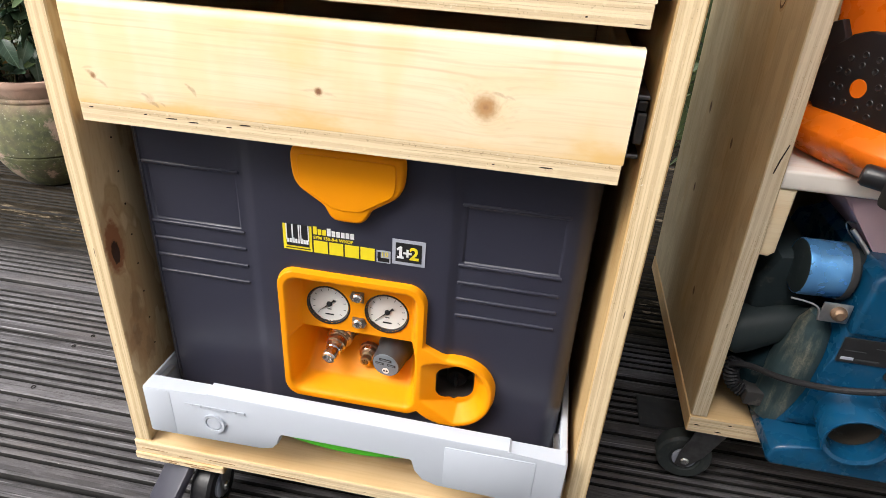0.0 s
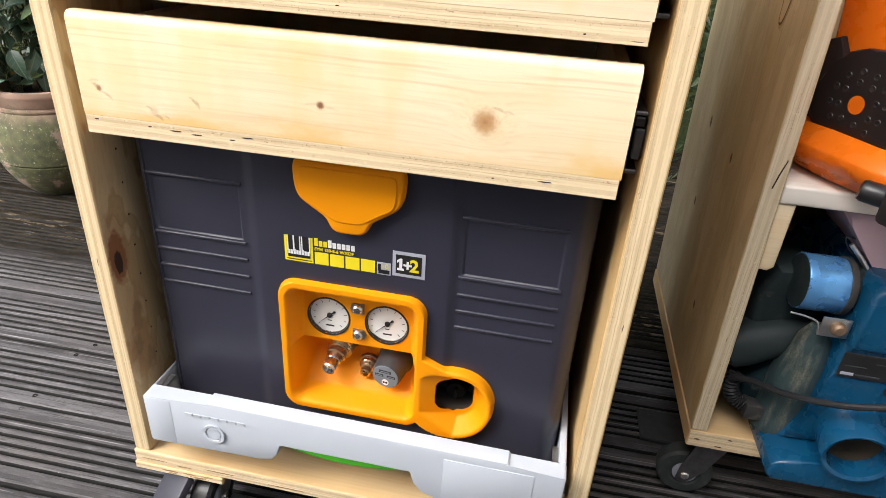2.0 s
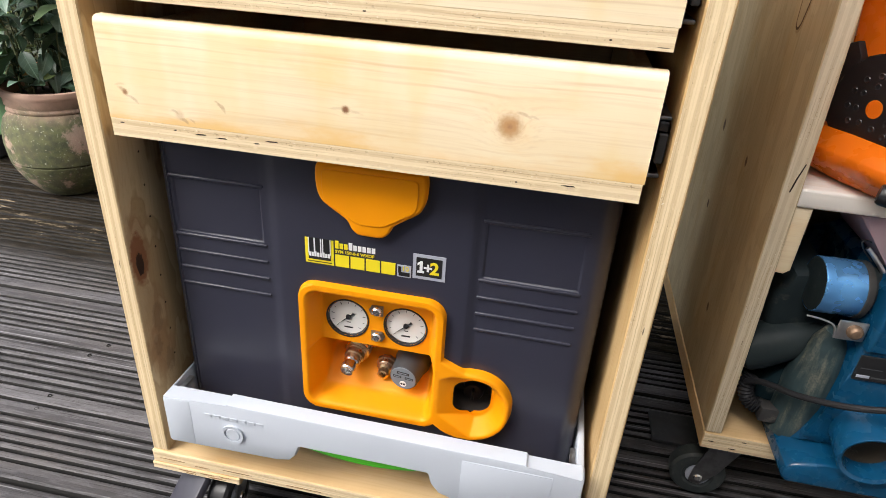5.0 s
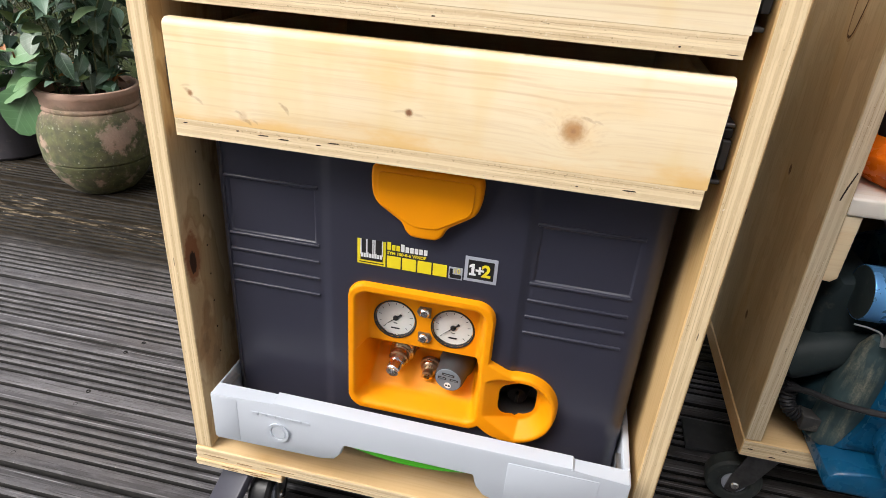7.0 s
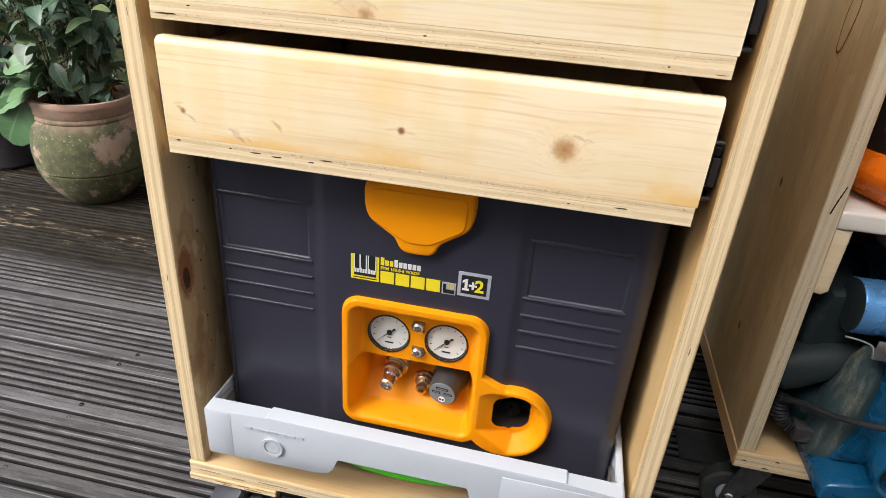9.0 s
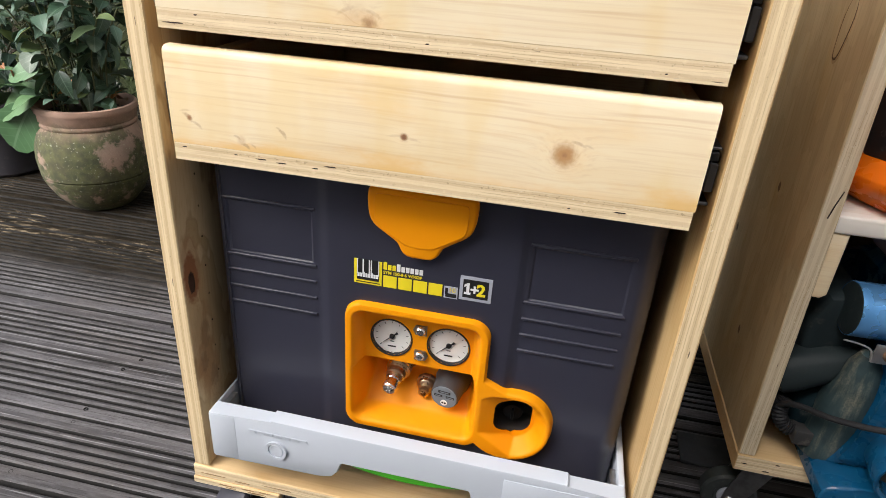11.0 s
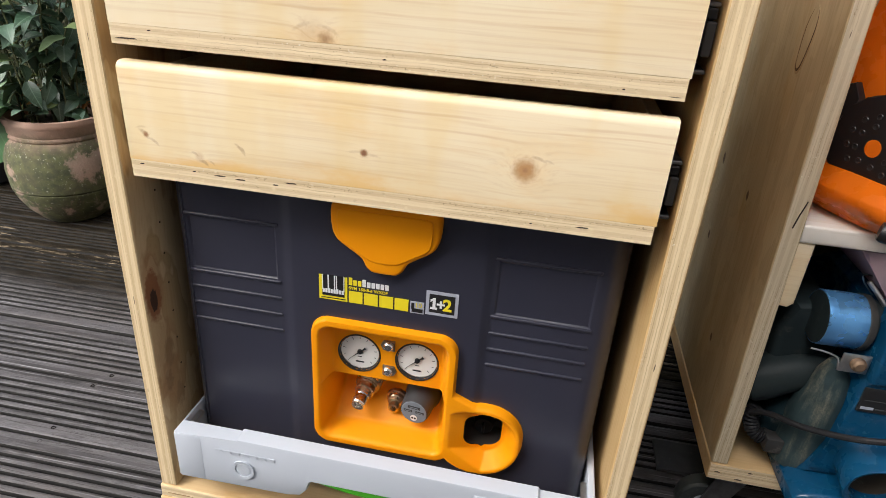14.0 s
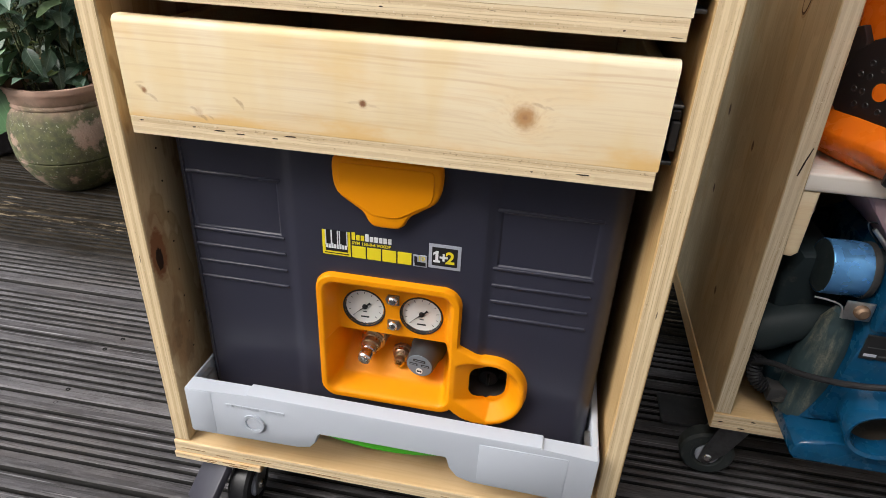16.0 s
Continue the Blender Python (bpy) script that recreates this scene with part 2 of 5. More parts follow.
M_SHELF = wood("pale_planed_pine", "x", (0.80, 0.77, 0.71), (0.74, 0.69, 0.61), (0.55, 0.44, 0.31), blotch=0.2)
M_PANEL = wood("plywood_face", "z", (0.63, 0.49, 0.29), (0.49, 0.355, 0.185), (0.30, 0.125, 0.055), ring=9, blotch=0.5, core_col=(0.045, 0.024, 0.016), heart=0.5, soft=0.0, knots=(
    (0.015, 0.0125, 0.3335, 0.0128, 1.15, -1.0), (0.015, 0.013, 0.342, 0.0165, 0.35, -1.0), (0.015, 0.0125, 0.3280, 0.0058, 1.2, 0.95), (0.015, 0.022, 0.262, 0.018, 0.22), (0.015, 0.016, 0.232, 0.014, 0.30), (0.015, 0.030, 0.205, 0.016, 0.26)), oval=0.42, stain=0.55)
# amber ply for the right panel, its colour darkened to hold that side's shade
M_PANEL_DIMMED = wood("amber_dimmed_plywood_face", "z", (0.60, 0.41, 0.195), (0.46, 0.29, 0.115), (0.30, 0.125, 0.050), ring=9, blotch=0.5)
M_OUTSIDE = wood("plywood_outer_face", "z", (0.67, 0.550, 0.345), (0.535, 0.425, 0.25), (0.20, 0.115, 0.055), ring=6, blotch=0.6, core_col=(0.10, 0.05, 0.025), stain=0.22, knots=(
    (0.5905, 0.288, 0.409, 0.004, 0.9), (0.5905, 0.417, 0.414, 0.005, 0.9), (0.593, 0.40, 0.31, 0.004, 0.9), (0.5955, 0.28, 0.22, 0.004, 0.8)))
M_BASE = wood("plywood_floor_face", "x", (0.74, 0.53, 0.285), (0.62, 0.40, 0.175), (0.42, 0.22, 0.09), ring=9)
M_EDGE_V = ply_edge("plywood_edge_upright", "x", "z", (0.81, 0.655, 0.42), (0.58, 0.41, 0.21), 0.0037)
M_EDGE_H = ply_edge("plywood_edge_level", "z", "x", (0.84, 0.69, 0.46), (0.62, 0.45, 0.25), 0.0037)
M_EDGE_GREY = ply_edge("weathered_plywood_edge", "x", "z", (0.72, 0.62, 0.45), (0.55, 0.44, 0.28), 0.0037, 0.0012)
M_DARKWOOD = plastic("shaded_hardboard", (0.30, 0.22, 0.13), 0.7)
# pale colour for the two added walls, chosen to bounce light back
M_UNSEEN_WALL = plastic("pale_bounce_wall", (0.66, 0.64, 0.61), 0.8, 0.3, 60, 0.3)
M_GREY = plastic("dark_grey_abs", (0.031, 0.032, 0.050), 0.34, 0.15, 1300, 0.12)
M_YELLOW = plastic("yellow_abs", (0.86, 0.305, 0.002), 0.45, 0.05, 1200, 0.06)
M_YELLOW.node_tree.nodes["Principled BSDF"].inputs["Specular IOR Level"].default_value = 0.2
M_WHITE = plastic("light_grey_tray_plastic", (0.54, 0.58, 0.645), 0.4, 0.05)
M_GREEN = plastic("bright_green_plastic", (0.07, 0.42, 0.02), 0.4)
M_BLACK = plastic("black_plastic", (0.012, 0.012, 0.014), 0.4, 0.1)
M_PEDAL = plastic("plum_grey_nylon", (0.045, 0.044, 0.060), 0.45, 0.2)
M_HOLE = plastic("brown_grey_cavity", (0.065, 0.055, 0.050), 0.6, 0.2)
M_RUBBER = plastic("grey_rubber_tyre", (0.035, 0.042, 0.042), 0.6, 0.3, dust=0.2)
M_KNOB = plastic("grey_knob_plastic", (0.047, 0.049, 0.052), 0.45)
M_KNOBFACE = plastic("pale_grey_print", (0.17, 0.20, 0.23), 0.5)
M_STEEL = metal("zinc_steel", (0.62, 0.62, 0.62), 0.28)
M_CHROME = metal("bright_nickel", (0.85, 0.84, 0.82), 0.12, 0.1)
M_BRASS = metal("brass", (0.60, 0.46, 0.29), 0.24, 0.4)
M_COPPER = metal("copper_plated_brass", (0.55, 0.37, 0.25), 0.22, 0.6)
M_CLIP = metal("tarnished_steel", (0.34, 0.30, 0.27), 0.3)
M_DARKSTEEL = metal("dark_slide_steel", (0.20, 0.20, 0.205), 0.4)
M_DIAL = plastic("white_dial", (0.80, 0.79, 0.75), 0.45, 0.02)
M_INK = plastic("black_print", (0.01, 0.01, 0.011), 0.5)
M_PRINTY = plastic("yellow_print", (0.80, 0.66, 0.02), 0.45, 0.03)
M_PRINTW = plastic("white_print", (0.75, 0.76, 0.78), 0.45, 0.03)
M_PRINTG = plastic("silver_grey_print", (0.40, 0.42, 0.49), 0.4, 0.03)
M_BLUE = plastic("blue_hammered_paint", (0.003, 0.058, 0.135), 0.25, 0.45, 420, 0.35, dust=0.10)
M_BLUEDARK = plastic("dusty_blue_green_casting", (0.007, 0.020, 0.026), 0.5, 0.4, 200, 0.3, dust=0.14)
M_DRUM = plastic("dusty_dark_drum", (0.020, 0.029, 0.032), 0.45, 0.4, 200, 0.2, dust=0.16)
M_ARM = plastic("dusty_grey_green_casting", (0.025, 0.034, 0.036), 0.45, 0.4, 300, 0.2, dust=0.08)
M_WEB = dusted("sawdust_on_casting", (0.022, 0.038, 0.042), (0.22, 0.205, 0.15))
M_SAWDUST = plastic("sawdust_heap", (0.035, 0.024, 0.013), 0.9, 0.8, 120, 0.9, dust=0.8)
M_BELT = plastic("worn_mauve_abrasive", (0.52, 0.38, 0.43), 0.85, 0.4, 1600, 0.4, dust=0.2)
M_ORANGE = plastic("orange_plastic", (0.80, 0.165, 0.006), 0.27, 0.1)
M_RUST = metal("rusty_bolt", (0.36, 0.25, 0.17), 0.55, 0.5)
M_CABLE = plastic("black_cable", (0.018, 0.018, 0.020), 0.5, 0.2, dust=0.15)
for _m in (M_ARM, M_DRUM, M_WEB, M_BLUEDARK, M_CABLE):
    _m.node_tree.nodes["Principled BSDF"].inputs["Specular IOR Level"].default_value = 0.15
M_GLUE = plastic("dusty_connector", (0.034, 0.033, 0.032), 0.6, 0.5, dust=0.4)
M_MOTOR = plastic("blue_metallic_enamel", (0.15, 0.42, 0.84), 0.24, 0.25, 420, 0.22)
M_MOTOR.node_tree.nodes["Principled BSDF"].inputs["Metallic"].default_value = 0.62
M_SLATE = plastic("dark_grey_plate", (0.032, 0.033, 0.036), 0.7, 0.3, dust=0.15)
M_SOIL = plastic("dark_soil", (0.035, 0.024, 0.016), 0.95, 0.6, 220, 0.9)
M_POT2 = plastic("grey_pot_plastic", (0.085, 0.078, 0.092), 0.6, 0.3, dust=0.25)


def deck_material():
    """Grey weathered softwood: every ridge has its own tone, with worn crests and painted glints, cracks, knots, and
    darker brown towards the pots.
    """
    g = Nodes("weathered_grey_decking", 0.6)
    g.b.inputs["Specular IOR Level"].default_value = 0.30
    p, o, r = g.pos(), g.obj(), g.rand()
    sep, loc = g.n("SeparateXYZ"), g.n("SeparateXYZ")
    g.put(sep.inputs[0], p)
    g.put(loc.inputs[0], o)
    h = g.math("DIVIDE", g.math("SUBTRACT", loc.outputs[1], 0.0252), 0.0137)
    ridge, across = g.math("FLOOR", h), g.math("FRACT", h)
    key = g.n("CombineXYZ")
    g.put(key.inputs[0], g.math("MULTIPLY", loc.outputs[0], 1.6))
    g.put(key.inputs[1], g.math("MULTIPLY", ridge, 3.7))
    g.put(key.inputs[2], g.math("MULTIPLY", r, 91.0))
    tone = g.noise(key.outputs[0], 1.0, 2, 0.5)
    q = g.vec("ADD", p, g.vec("MULTIPLY", key.outputs[0], (0.0, 0.31, 0.17)))
    fine = g.noise(g.vec("MULTIPLY", q, (90, 900, 900)), 1.0, 3, 0.6)
    grain = g.noise(g.vec("MULTIPLY", q, (13, 520, 520)), 1.0, 5, 0.65)
    patch = g.noise(g.vec("MULTIPLY", q, (30, 110, 110)), 1.0, 4, 0.6)
    big = g.noise(g.vec("MULTIPLY", p, (4, 9, 9)), 1.0, 4)
    col = g.ramp(tone, (0.30, (0.036, 0.033, 0.034)), (0.50, (0.077, 0.073, 0.077)), (0.70, (0.145, 0.138, 0.144)))
    col = g.mix(g.step(patch, 0.46, 0.72, 0, 0.45), col, (0.185, 0.177, 0.184))
    col = g.mix(g.step(patch, 0.44, 0.26, 0, 0.6), col, (0.045, 0.039, 0.037))
    col = g.mix(g.step(fine, 0.42, 0.60, 0.35, 0.0), col, (0.055, 0.051, 0.051))
    col = g.mix(g.step(grain, 0.56, 0.62, 0, 0.8), col, (0.028, 0.025, 0.024))
    long_patch = g.noise(g.vec("MULTIPLY", q, (7, 60, 60)), 1.0, 3, 0.6)
    # pale ridge lines: worn tops plus thin highlights painted into the colour
    crest_glint = g.math("MULTIPLY", g.step(g.math("ABSOLUTE", g.math("SUBTRACT", across, g.math("MULTIPLY_ADD", tone, 0.5, 0.22))), 0.07, 0.02), g.step(long_patch, 0.46, 0.64))
    col = g.mix(g.math("MULTIPLY", crest_glint, 0.6), col, (0.36, 0.35, 0.36))
    col = g.mix(g.step(big, 0.48, 0.75, 0, 0.45), col, (0.095, 0.078, 0.068))
    knot = g.noise(g.vec("MULTIPLY", p, (9, 16, 16)), 1.0, 1)
    col = g.mix(g.step(knot, 0.77, 0.80, 0, 0.8), col, (0.035, 0.028, 0.025))
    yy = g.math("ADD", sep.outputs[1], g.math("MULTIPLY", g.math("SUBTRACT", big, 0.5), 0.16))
    # darker brown and less glossy at the far end, by the pots
    far_brown = g.step(yy, 0.38, 0.52, 0, 0.97)
    g.put(g.b.inputs["Specular IOR Level"], g.math("MULTIPLY_ADD", far_brown, -0.26, 0.30))
    col = g.mix(far_brown, col, g.mix(g.step(patch, 0.4, 0.65), (0.010, 0.008, 0.005), (0.026, 0.020, 0.013)))
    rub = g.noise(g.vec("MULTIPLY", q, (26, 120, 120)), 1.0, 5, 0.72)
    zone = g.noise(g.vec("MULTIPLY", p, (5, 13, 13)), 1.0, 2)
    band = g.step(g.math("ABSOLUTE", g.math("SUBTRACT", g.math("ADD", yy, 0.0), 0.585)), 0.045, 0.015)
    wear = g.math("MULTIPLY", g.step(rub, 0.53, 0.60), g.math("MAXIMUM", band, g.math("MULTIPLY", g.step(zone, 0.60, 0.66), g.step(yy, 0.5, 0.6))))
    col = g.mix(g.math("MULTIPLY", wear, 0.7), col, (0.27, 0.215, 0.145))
    spots = g.noise(p, 160, 2)
    col = g.mix(g.step(spots, 0.775, 0.80, 0, 0.6), col, (0.42, 0.39, 0.35))
    g.bump(g.math("ADD", fine, g.math("MULTIPLY", grain, 1.5)), 0.45, 0.001)
    return g.out(col)


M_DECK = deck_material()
# near-black for groove walls, board sides and screw heads
M_DECK_BLACK = plastic("near_black_deck_detail", (0.012, 0.011, 0.010), 0.9, 0.5, 300, 0.6, dust=0.04)


def terracotta():
    g = Nodes("mossy_terracotta", 0.85)
    p = g.pos()
    sep = g.n("SeparateXYZ")
    g.put(sep.inputs[0], p)
    base = g.mix(g.step(g.noise(p, 18, 4), 0.3, 0.7), (0.45, 0.28, 0.21), (0.36, 0.245, 0.19))
    low = g.step(g.math("ADD", sep.outputs[2], g.math("MULTIPLY", g.noise(p, 22, 3), 0.06)), 0.265, 0.195)
    dx = g.math("ADD", sep.outputs[0], 0.648)
    bare = g.math("SUBTRACT", g.math("ADD", g.math("MULTIPLY", dx, g.math("MULTIPLY", dx, 420.0)), g.math("MULTIPLY", g.math("ABSOLUTE", g.math("SUBTRACT", sep.outputs[2], 0.155)), 6.0)), 0.27)
    moss_n = g.math("ADD", g.math("MULTIPLY_ADD", g.noise(p, 16, 6, 0.72), 1.7, -0.35), g.math("MAXIMUM", g.math("MINIMUM", bare, 0.10), -0.30))
    moss = g.math("MULTIPLY", low, g.step(moss_n, 0.36, 0.54))
    green = g.mix(g.step(g.noise(p, 60, 4), 0.35, 0.7), (0.018, 0.034, 0.009), (0.062, 0.084, 0.022))
    col = g.mix(g.math("MULTIPLY", low, g.step(g.noise(p, 14, 3), 0.35, 0.6, 0.85, 0.35)), base, (0.20, 0.155, 0.115))
    col = g.mix(g.math("MULTIPLY", moss, 0.85), col, green)
    lich = g.noise(p, 190, 3, 0.6)
    col = g.mix(g.math("MULTIPLY", g.step(lich, 0.62, 0.70, 0, 0.55), low), col, (0.40, 0.41, 0.31))
    g.bump(g.noise(p, 150, 4), 0.5, 0.002)
    return g.out(col)


M_TERRA = terracotta()


def leaf_mat(name, a, b, c, rough=0.45):
    g = Nodes(name, rough)
    r = g.rand()
    col = g.ramp(r, (0.0, a), (0.55, b), (0.93, c))
    n = g.noise(g.obj(), 70, 3)
    col = g.mix(g.step(n, 0.45, 0.75, 0, 0.35), col, (0.03, 0.045, 0.01))
    sep = g.n("SeparateXYZ")
    g.put(sep.inputs[0], g.obj())
    ax = g.math("ABSOLUTE", sep.outputs[0])
    col = g.mix(g.step(ax, 0.0013, 0.0005, 0, 0.55), col, tuple(0.08 + 1.3 * k for k in b))
    rib = g.math("ABSOLUTE", g.math("SUBTRACT", g.math("FRACT", g.math("MULTIPLY", g.math("SUBTRACT", sep.outputs[1], g.math("MULTIPLY", ax, 0.8)), 105.0)), 0.5))
    col = g.mix(g.step(rib, 0.10, 0.03, 0, 0.30), col, tuple(0.05 + 1.2 * k for k in b))
    g.bump(n, 0.3, 0.001)
    return g.out(col)


M_LEAF = leaf_mat("broad_leaf", (0.022, 0.046, 0.024), (0.046, 0.090, 0.046), (0.15, 0.19, 0.05))
M_LANCE = leaf_mat("blue_green_leaf", (0.020, 0.048, 0.026), (0.045, 0.095, 0.055), (0.11, 0.17, 0.13))
M_STEM = plastic("plant_stem", (0.075, 0.085, 0.035), 0.6)
M_DRY = leaf_mat("dry_orange_leaf", (0.35, 0.12, 0.02), (0.22, 0.09, 0.03), (0.45, 0.18, 0.03))


def hedge_mat():
    g = Nodes("hedge_leaves", 0.5)
    isl = g.n("NewGeometry").outputs["Random Per Island"]
    col = g.ramp(isl, (0.0, (0.010, 0.018, 0.007)), (0.7, (0.020, 0.034, 0.012)), (0.97, (0.07, 0.09, 0.04)))
    return g.out(col)


M_HEDGE = hedge_mat()


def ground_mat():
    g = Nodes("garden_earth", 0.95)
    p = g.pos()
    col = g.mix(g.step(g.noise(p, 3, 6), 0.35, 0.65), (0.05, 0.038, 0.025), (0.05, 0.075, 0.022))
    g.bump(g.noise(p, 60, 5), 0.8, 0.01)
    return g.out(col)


M_GROUND = ground_mat()


# ---- builders ----
def thing(name, at, label, category, group="", kind=""):
    ob = new(name)
    ob.empty_display_size = 0.05
    ob.location = at
    return tagged(ob, label, category, group, kind)


def origin(ob):
    o = Vector(ob.location)
    while ob.parent:
        ob = ob.parent
        o += Vector(ob.location)
    return o


def part(name, bm, material, parent=None, label="", smooth=30.0):
    """Links a bmesh, made in world metres, as one mesh under a thing or part."""
    me = bpy.data.meshes.new(name)
    o = origin(parent) if parent else Vector((0, 0, 0))
    bmesh.ops.translate(bm, verts=bm.verts, vec=-o)
    bmesh.ops.recalc_face_normals(bm, faces=bm.faces)
    lim = radians(smooth)
    for f in bm.faces:
        f.smooth = True
    for e in bm.edges:
        e.smooth = len(e.link_faces) == 2 and e.calc_face_angle(9) < lim
    bm.to_mesh(me)
    bm.free()
    for m in material if isinstance(material, (list, tuple)) else [material]:
        me.materials.append(m)
    ob = new(name, me)
    if parent:
        ob.parent = parent
    return tagged(ob, label)


def box(x0, x1, y0, y1, z0, z1, bevel=0.0, seg=2, bm=None):
    b = bmesh.new()
    vs = [b.verts.new((x, y, z)) for x in (x0, x1) for y in (y0, y1) for z in (z0, z1)]
    for f in ((0, 1, 3, 2), (4, 6, 7, 5), (0, 4, 5, 1), (2, 3, 7, 6), (0, 2, 6, 4), (1, 5, 7, 3)):
        b.faces.new([vs[i] for i in f])
    if bevel:
        bmesh.ops.bevel(b, geom=b.edges[:], offset=bevel, segments=seg, affect="EDGES", profile=0.5)
    return join(bm, b)


def join(into, b):
    if into is None:
        return b
    me = bpy.data.meshes.new("join")
    b.to_mesh(me)
    b.free()
    into.from_mesh(me)
    bpy.data.meshes.remove(me)
    return into


def prism(points, y0, y1, bevel=0.0, seg=2, bm=None):
    """An outline in x and z pushed from y0 (front) to y1."""
    b = bmesh.new()
    f = [b.verts.new((x, y0, z)) for x, z in points]
    k = [b.verts.new((x, y1, z)) for x, z in points]
    front = b.faces.new(f)
    b.faces.new(k[::-1])
    for i in range(len(f)):
        j = (i + 1) % len(f)
        b.faces.new((f[j], f[i], k[i], k[j]))
    if bevel:
        bmesh.ops.bevel(b, geom=list(front.edges), offset=bevel, segments=seg, affect="EDGES", profile=0.5)
    return join(bm, b)


def rounded(points, n=4):
    """A smooth closed outline through the points."""
    out, m = [], len(points)
    for i in range(m):
        a, b_, c, d = (Vector(points[(i + k) % m]) for k in (-1, 0, 1, 2))
        for s in range(n):
            t = s / n
            q = 0.5 * ((2 * b_) + (c - a) * t + (2 * a - 5 * b_ + 4 * c - d) * t * t + (3 * b_ - a - 3 * c + d) * t ** 3)
            out.append((q.x, q.y))
    return out


def lathe(profile, m=None, seg=32, bm=None):
    """Turns (radius, height) pairs about z, then moves them by the matrix m."""
    b = bmesh.new()
    rings = []
    for r, h in profile:
        if r < 1e-6:
            rings.append([b.verts.new((0, 0, h))])
        else:
            rings.append([b.verts.new((r * math.cos(2 * math.pi * i / seg), r * math.sin(2 * math.pi * i / seg), h)) for i in range(seg)])
    for a, c in zip(rings, rings[1:]):
        for i in range(seg):
            j = (i + 1) % seg
            q = []
            for v in (a[i % len(a)], a[j % len(a)], c[j % len(c)], c[i % len(c)]):
                if v not in q:
                    q.append(v)
            if len(q) > 2:
                b.faces.new(q)
    if m is not None:
        bmesh.ops.transform(b, matrix=m, verts=b.verts)
    return join(bm, b)


def aim(at, way):
    """A matrix that turns z to the way and moves to at."""
    return Matrix.Translation(at) @ Vector(way).to_track_quat("Z", "Y").to_matrix().to_4x4()


def tube(points, r, seg=10, bm=None, ribs=0.0):
    """A smooth round tube through the points."""
    pts = [Vector(p) for p in points]
    path = []
    for i in range(len(pts) - 1):
        a, b_, c, d = pts[max(i - 1, 0)], pts[i], pts[i + 1], pts[min(i + 2, len(pts) - 1)]
        for s in range(8):
            t = s / 8
            path.append(0.5 * ((2 * b_) + (c - a) * t + (2 * a - 5 * b_ + 4 * c - d) * t * t + (3 * b_ - a - 3 * c + d) * t ** 3))
    path.append(pts[-1])
    b = bmesh.new()
    rings = []
    for i, p in enumerate(path):
        w = (path[min(i + 1, len(path) - 1)] - path[max(i - 1, 0)]).normalized()
        m = aim(p, w)
        rr = r * (1 + ribs * (i % 2))
        rings.append([b.verts.new(m @ Vector((rr * math.cos(2 * math.pi * k / seg), rr * math.sin(2 * math.pi * k / seg), 0))) for k in range(seg)])
    for a, c in zip(rings, rings[1:]):
        for k in range(seg):
            b.faces.new((a[k], a[(k + 1) % seg], c[(k + 1) % seg], c[k]))
    b.faces.new(rings[0])
    b.faces.new(rings[-1])
    return join(bm, b)


def lettering(name, text, size, at, material, parent, rot=(90, 0, 0), bold=0.0):
    cu = bpy.data.curves.new(name, "FONT")
    cu.body, cu.size, cu.offset, cu.extrude = text, size, bold, 0.0001
    cu.resolution_u = 3
    ob = bpy.data.objects.new(name, cu)
    me = bpy.data.meshes.new_from_object(ob)
    bpy.data.objects.remove(ob)
    me.materials.append(material)
    o = new(name, me)
    o.matrix_basis = pose(*(Vector(at) - origin(parent)), *rot)
    o.parent = parent
    return o


DECK = -0.007


# ---- ground and deck ----
def plane_sheet(size, z):
    b = bmesh.new()
    bmesh.ops.create_grid(b, x_segments=8, y_segments=8, size=size)
    bmesh.ops.translate(b, verts=b.verts, vec=(0, 0, z))
    return b


tagged(part("ground", plane_sheet(400, -0.16), M_GROUND), "dark garden earth around the deck", "ground", kind="structure")
deck = tagged(part("deck", box(-3.0, 2.6, -1.7, 1.95, -0.15, DECK - 0.026), M_SOIL), "weathered grey grooved timber decking", "deck", kind="structure")


def deck_board_mesh():
    """One grooved board: a smooth near edge, then seven rounded ridges."""
    w, n, pitch = 0.1190, 6, 0.0137
    prof = [(0.0, -0.022), (0.0, -0.005), (0.0012, -0.0015), (0.004, 0.0), (0.012, 0.0003), (0.0215, -0.0002)]
    for i in range(n):
        y = 0.023 + i * pitch
        prof += [(y - 0.0018, -0.0003), (y - 0.0004, -0.0012), (y + 0.0004, -0.0034), (y + 0.0008, -0.0110), (y + 0.0022, -0.0125), (y + 0.0036, -0.0110), (y + 0.0040, -0.0034), (y + 0.0048, -0.0012), (y + 0.0064, -0.0002), (y + 0.0092, 0.0003), (y + pitch - 0.0034, 0.0001)]
    prof = prof[:-1]
    prof += [(w - 0.004, 0.0), (w - 0.001, -0.0015), (w, -0.004), (w, -0.022)]
    b = bmesh.new()
    xs = [-3.0, -0.6, -0.2, 0.55, 1.0, 2.6]
    cols = [[b.verts.new((x, py, pz)) for py, pz in prof] for x in xs]
    for a, c in zip(cols, cols[1:]):
        for i in range(len(prof) - 1):
            b.faces.new((a[i], c[i], c[i + 1], a[i + 1]))
    for col in (cols[0], cols[-1]):
        b.faces.new(col)
    bmesh.ops.recalc_face_normals(b, faces=b.faces)
    me = bpy.data.meshes.new("deck_board")
    b.to_mesh(me)
    b.free()
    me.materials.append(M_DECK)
    me.materials.append(M_DECK_BLACK)
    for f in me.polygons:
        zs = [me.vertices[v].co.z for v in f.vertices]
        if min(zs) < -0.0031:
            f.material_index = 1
    return me


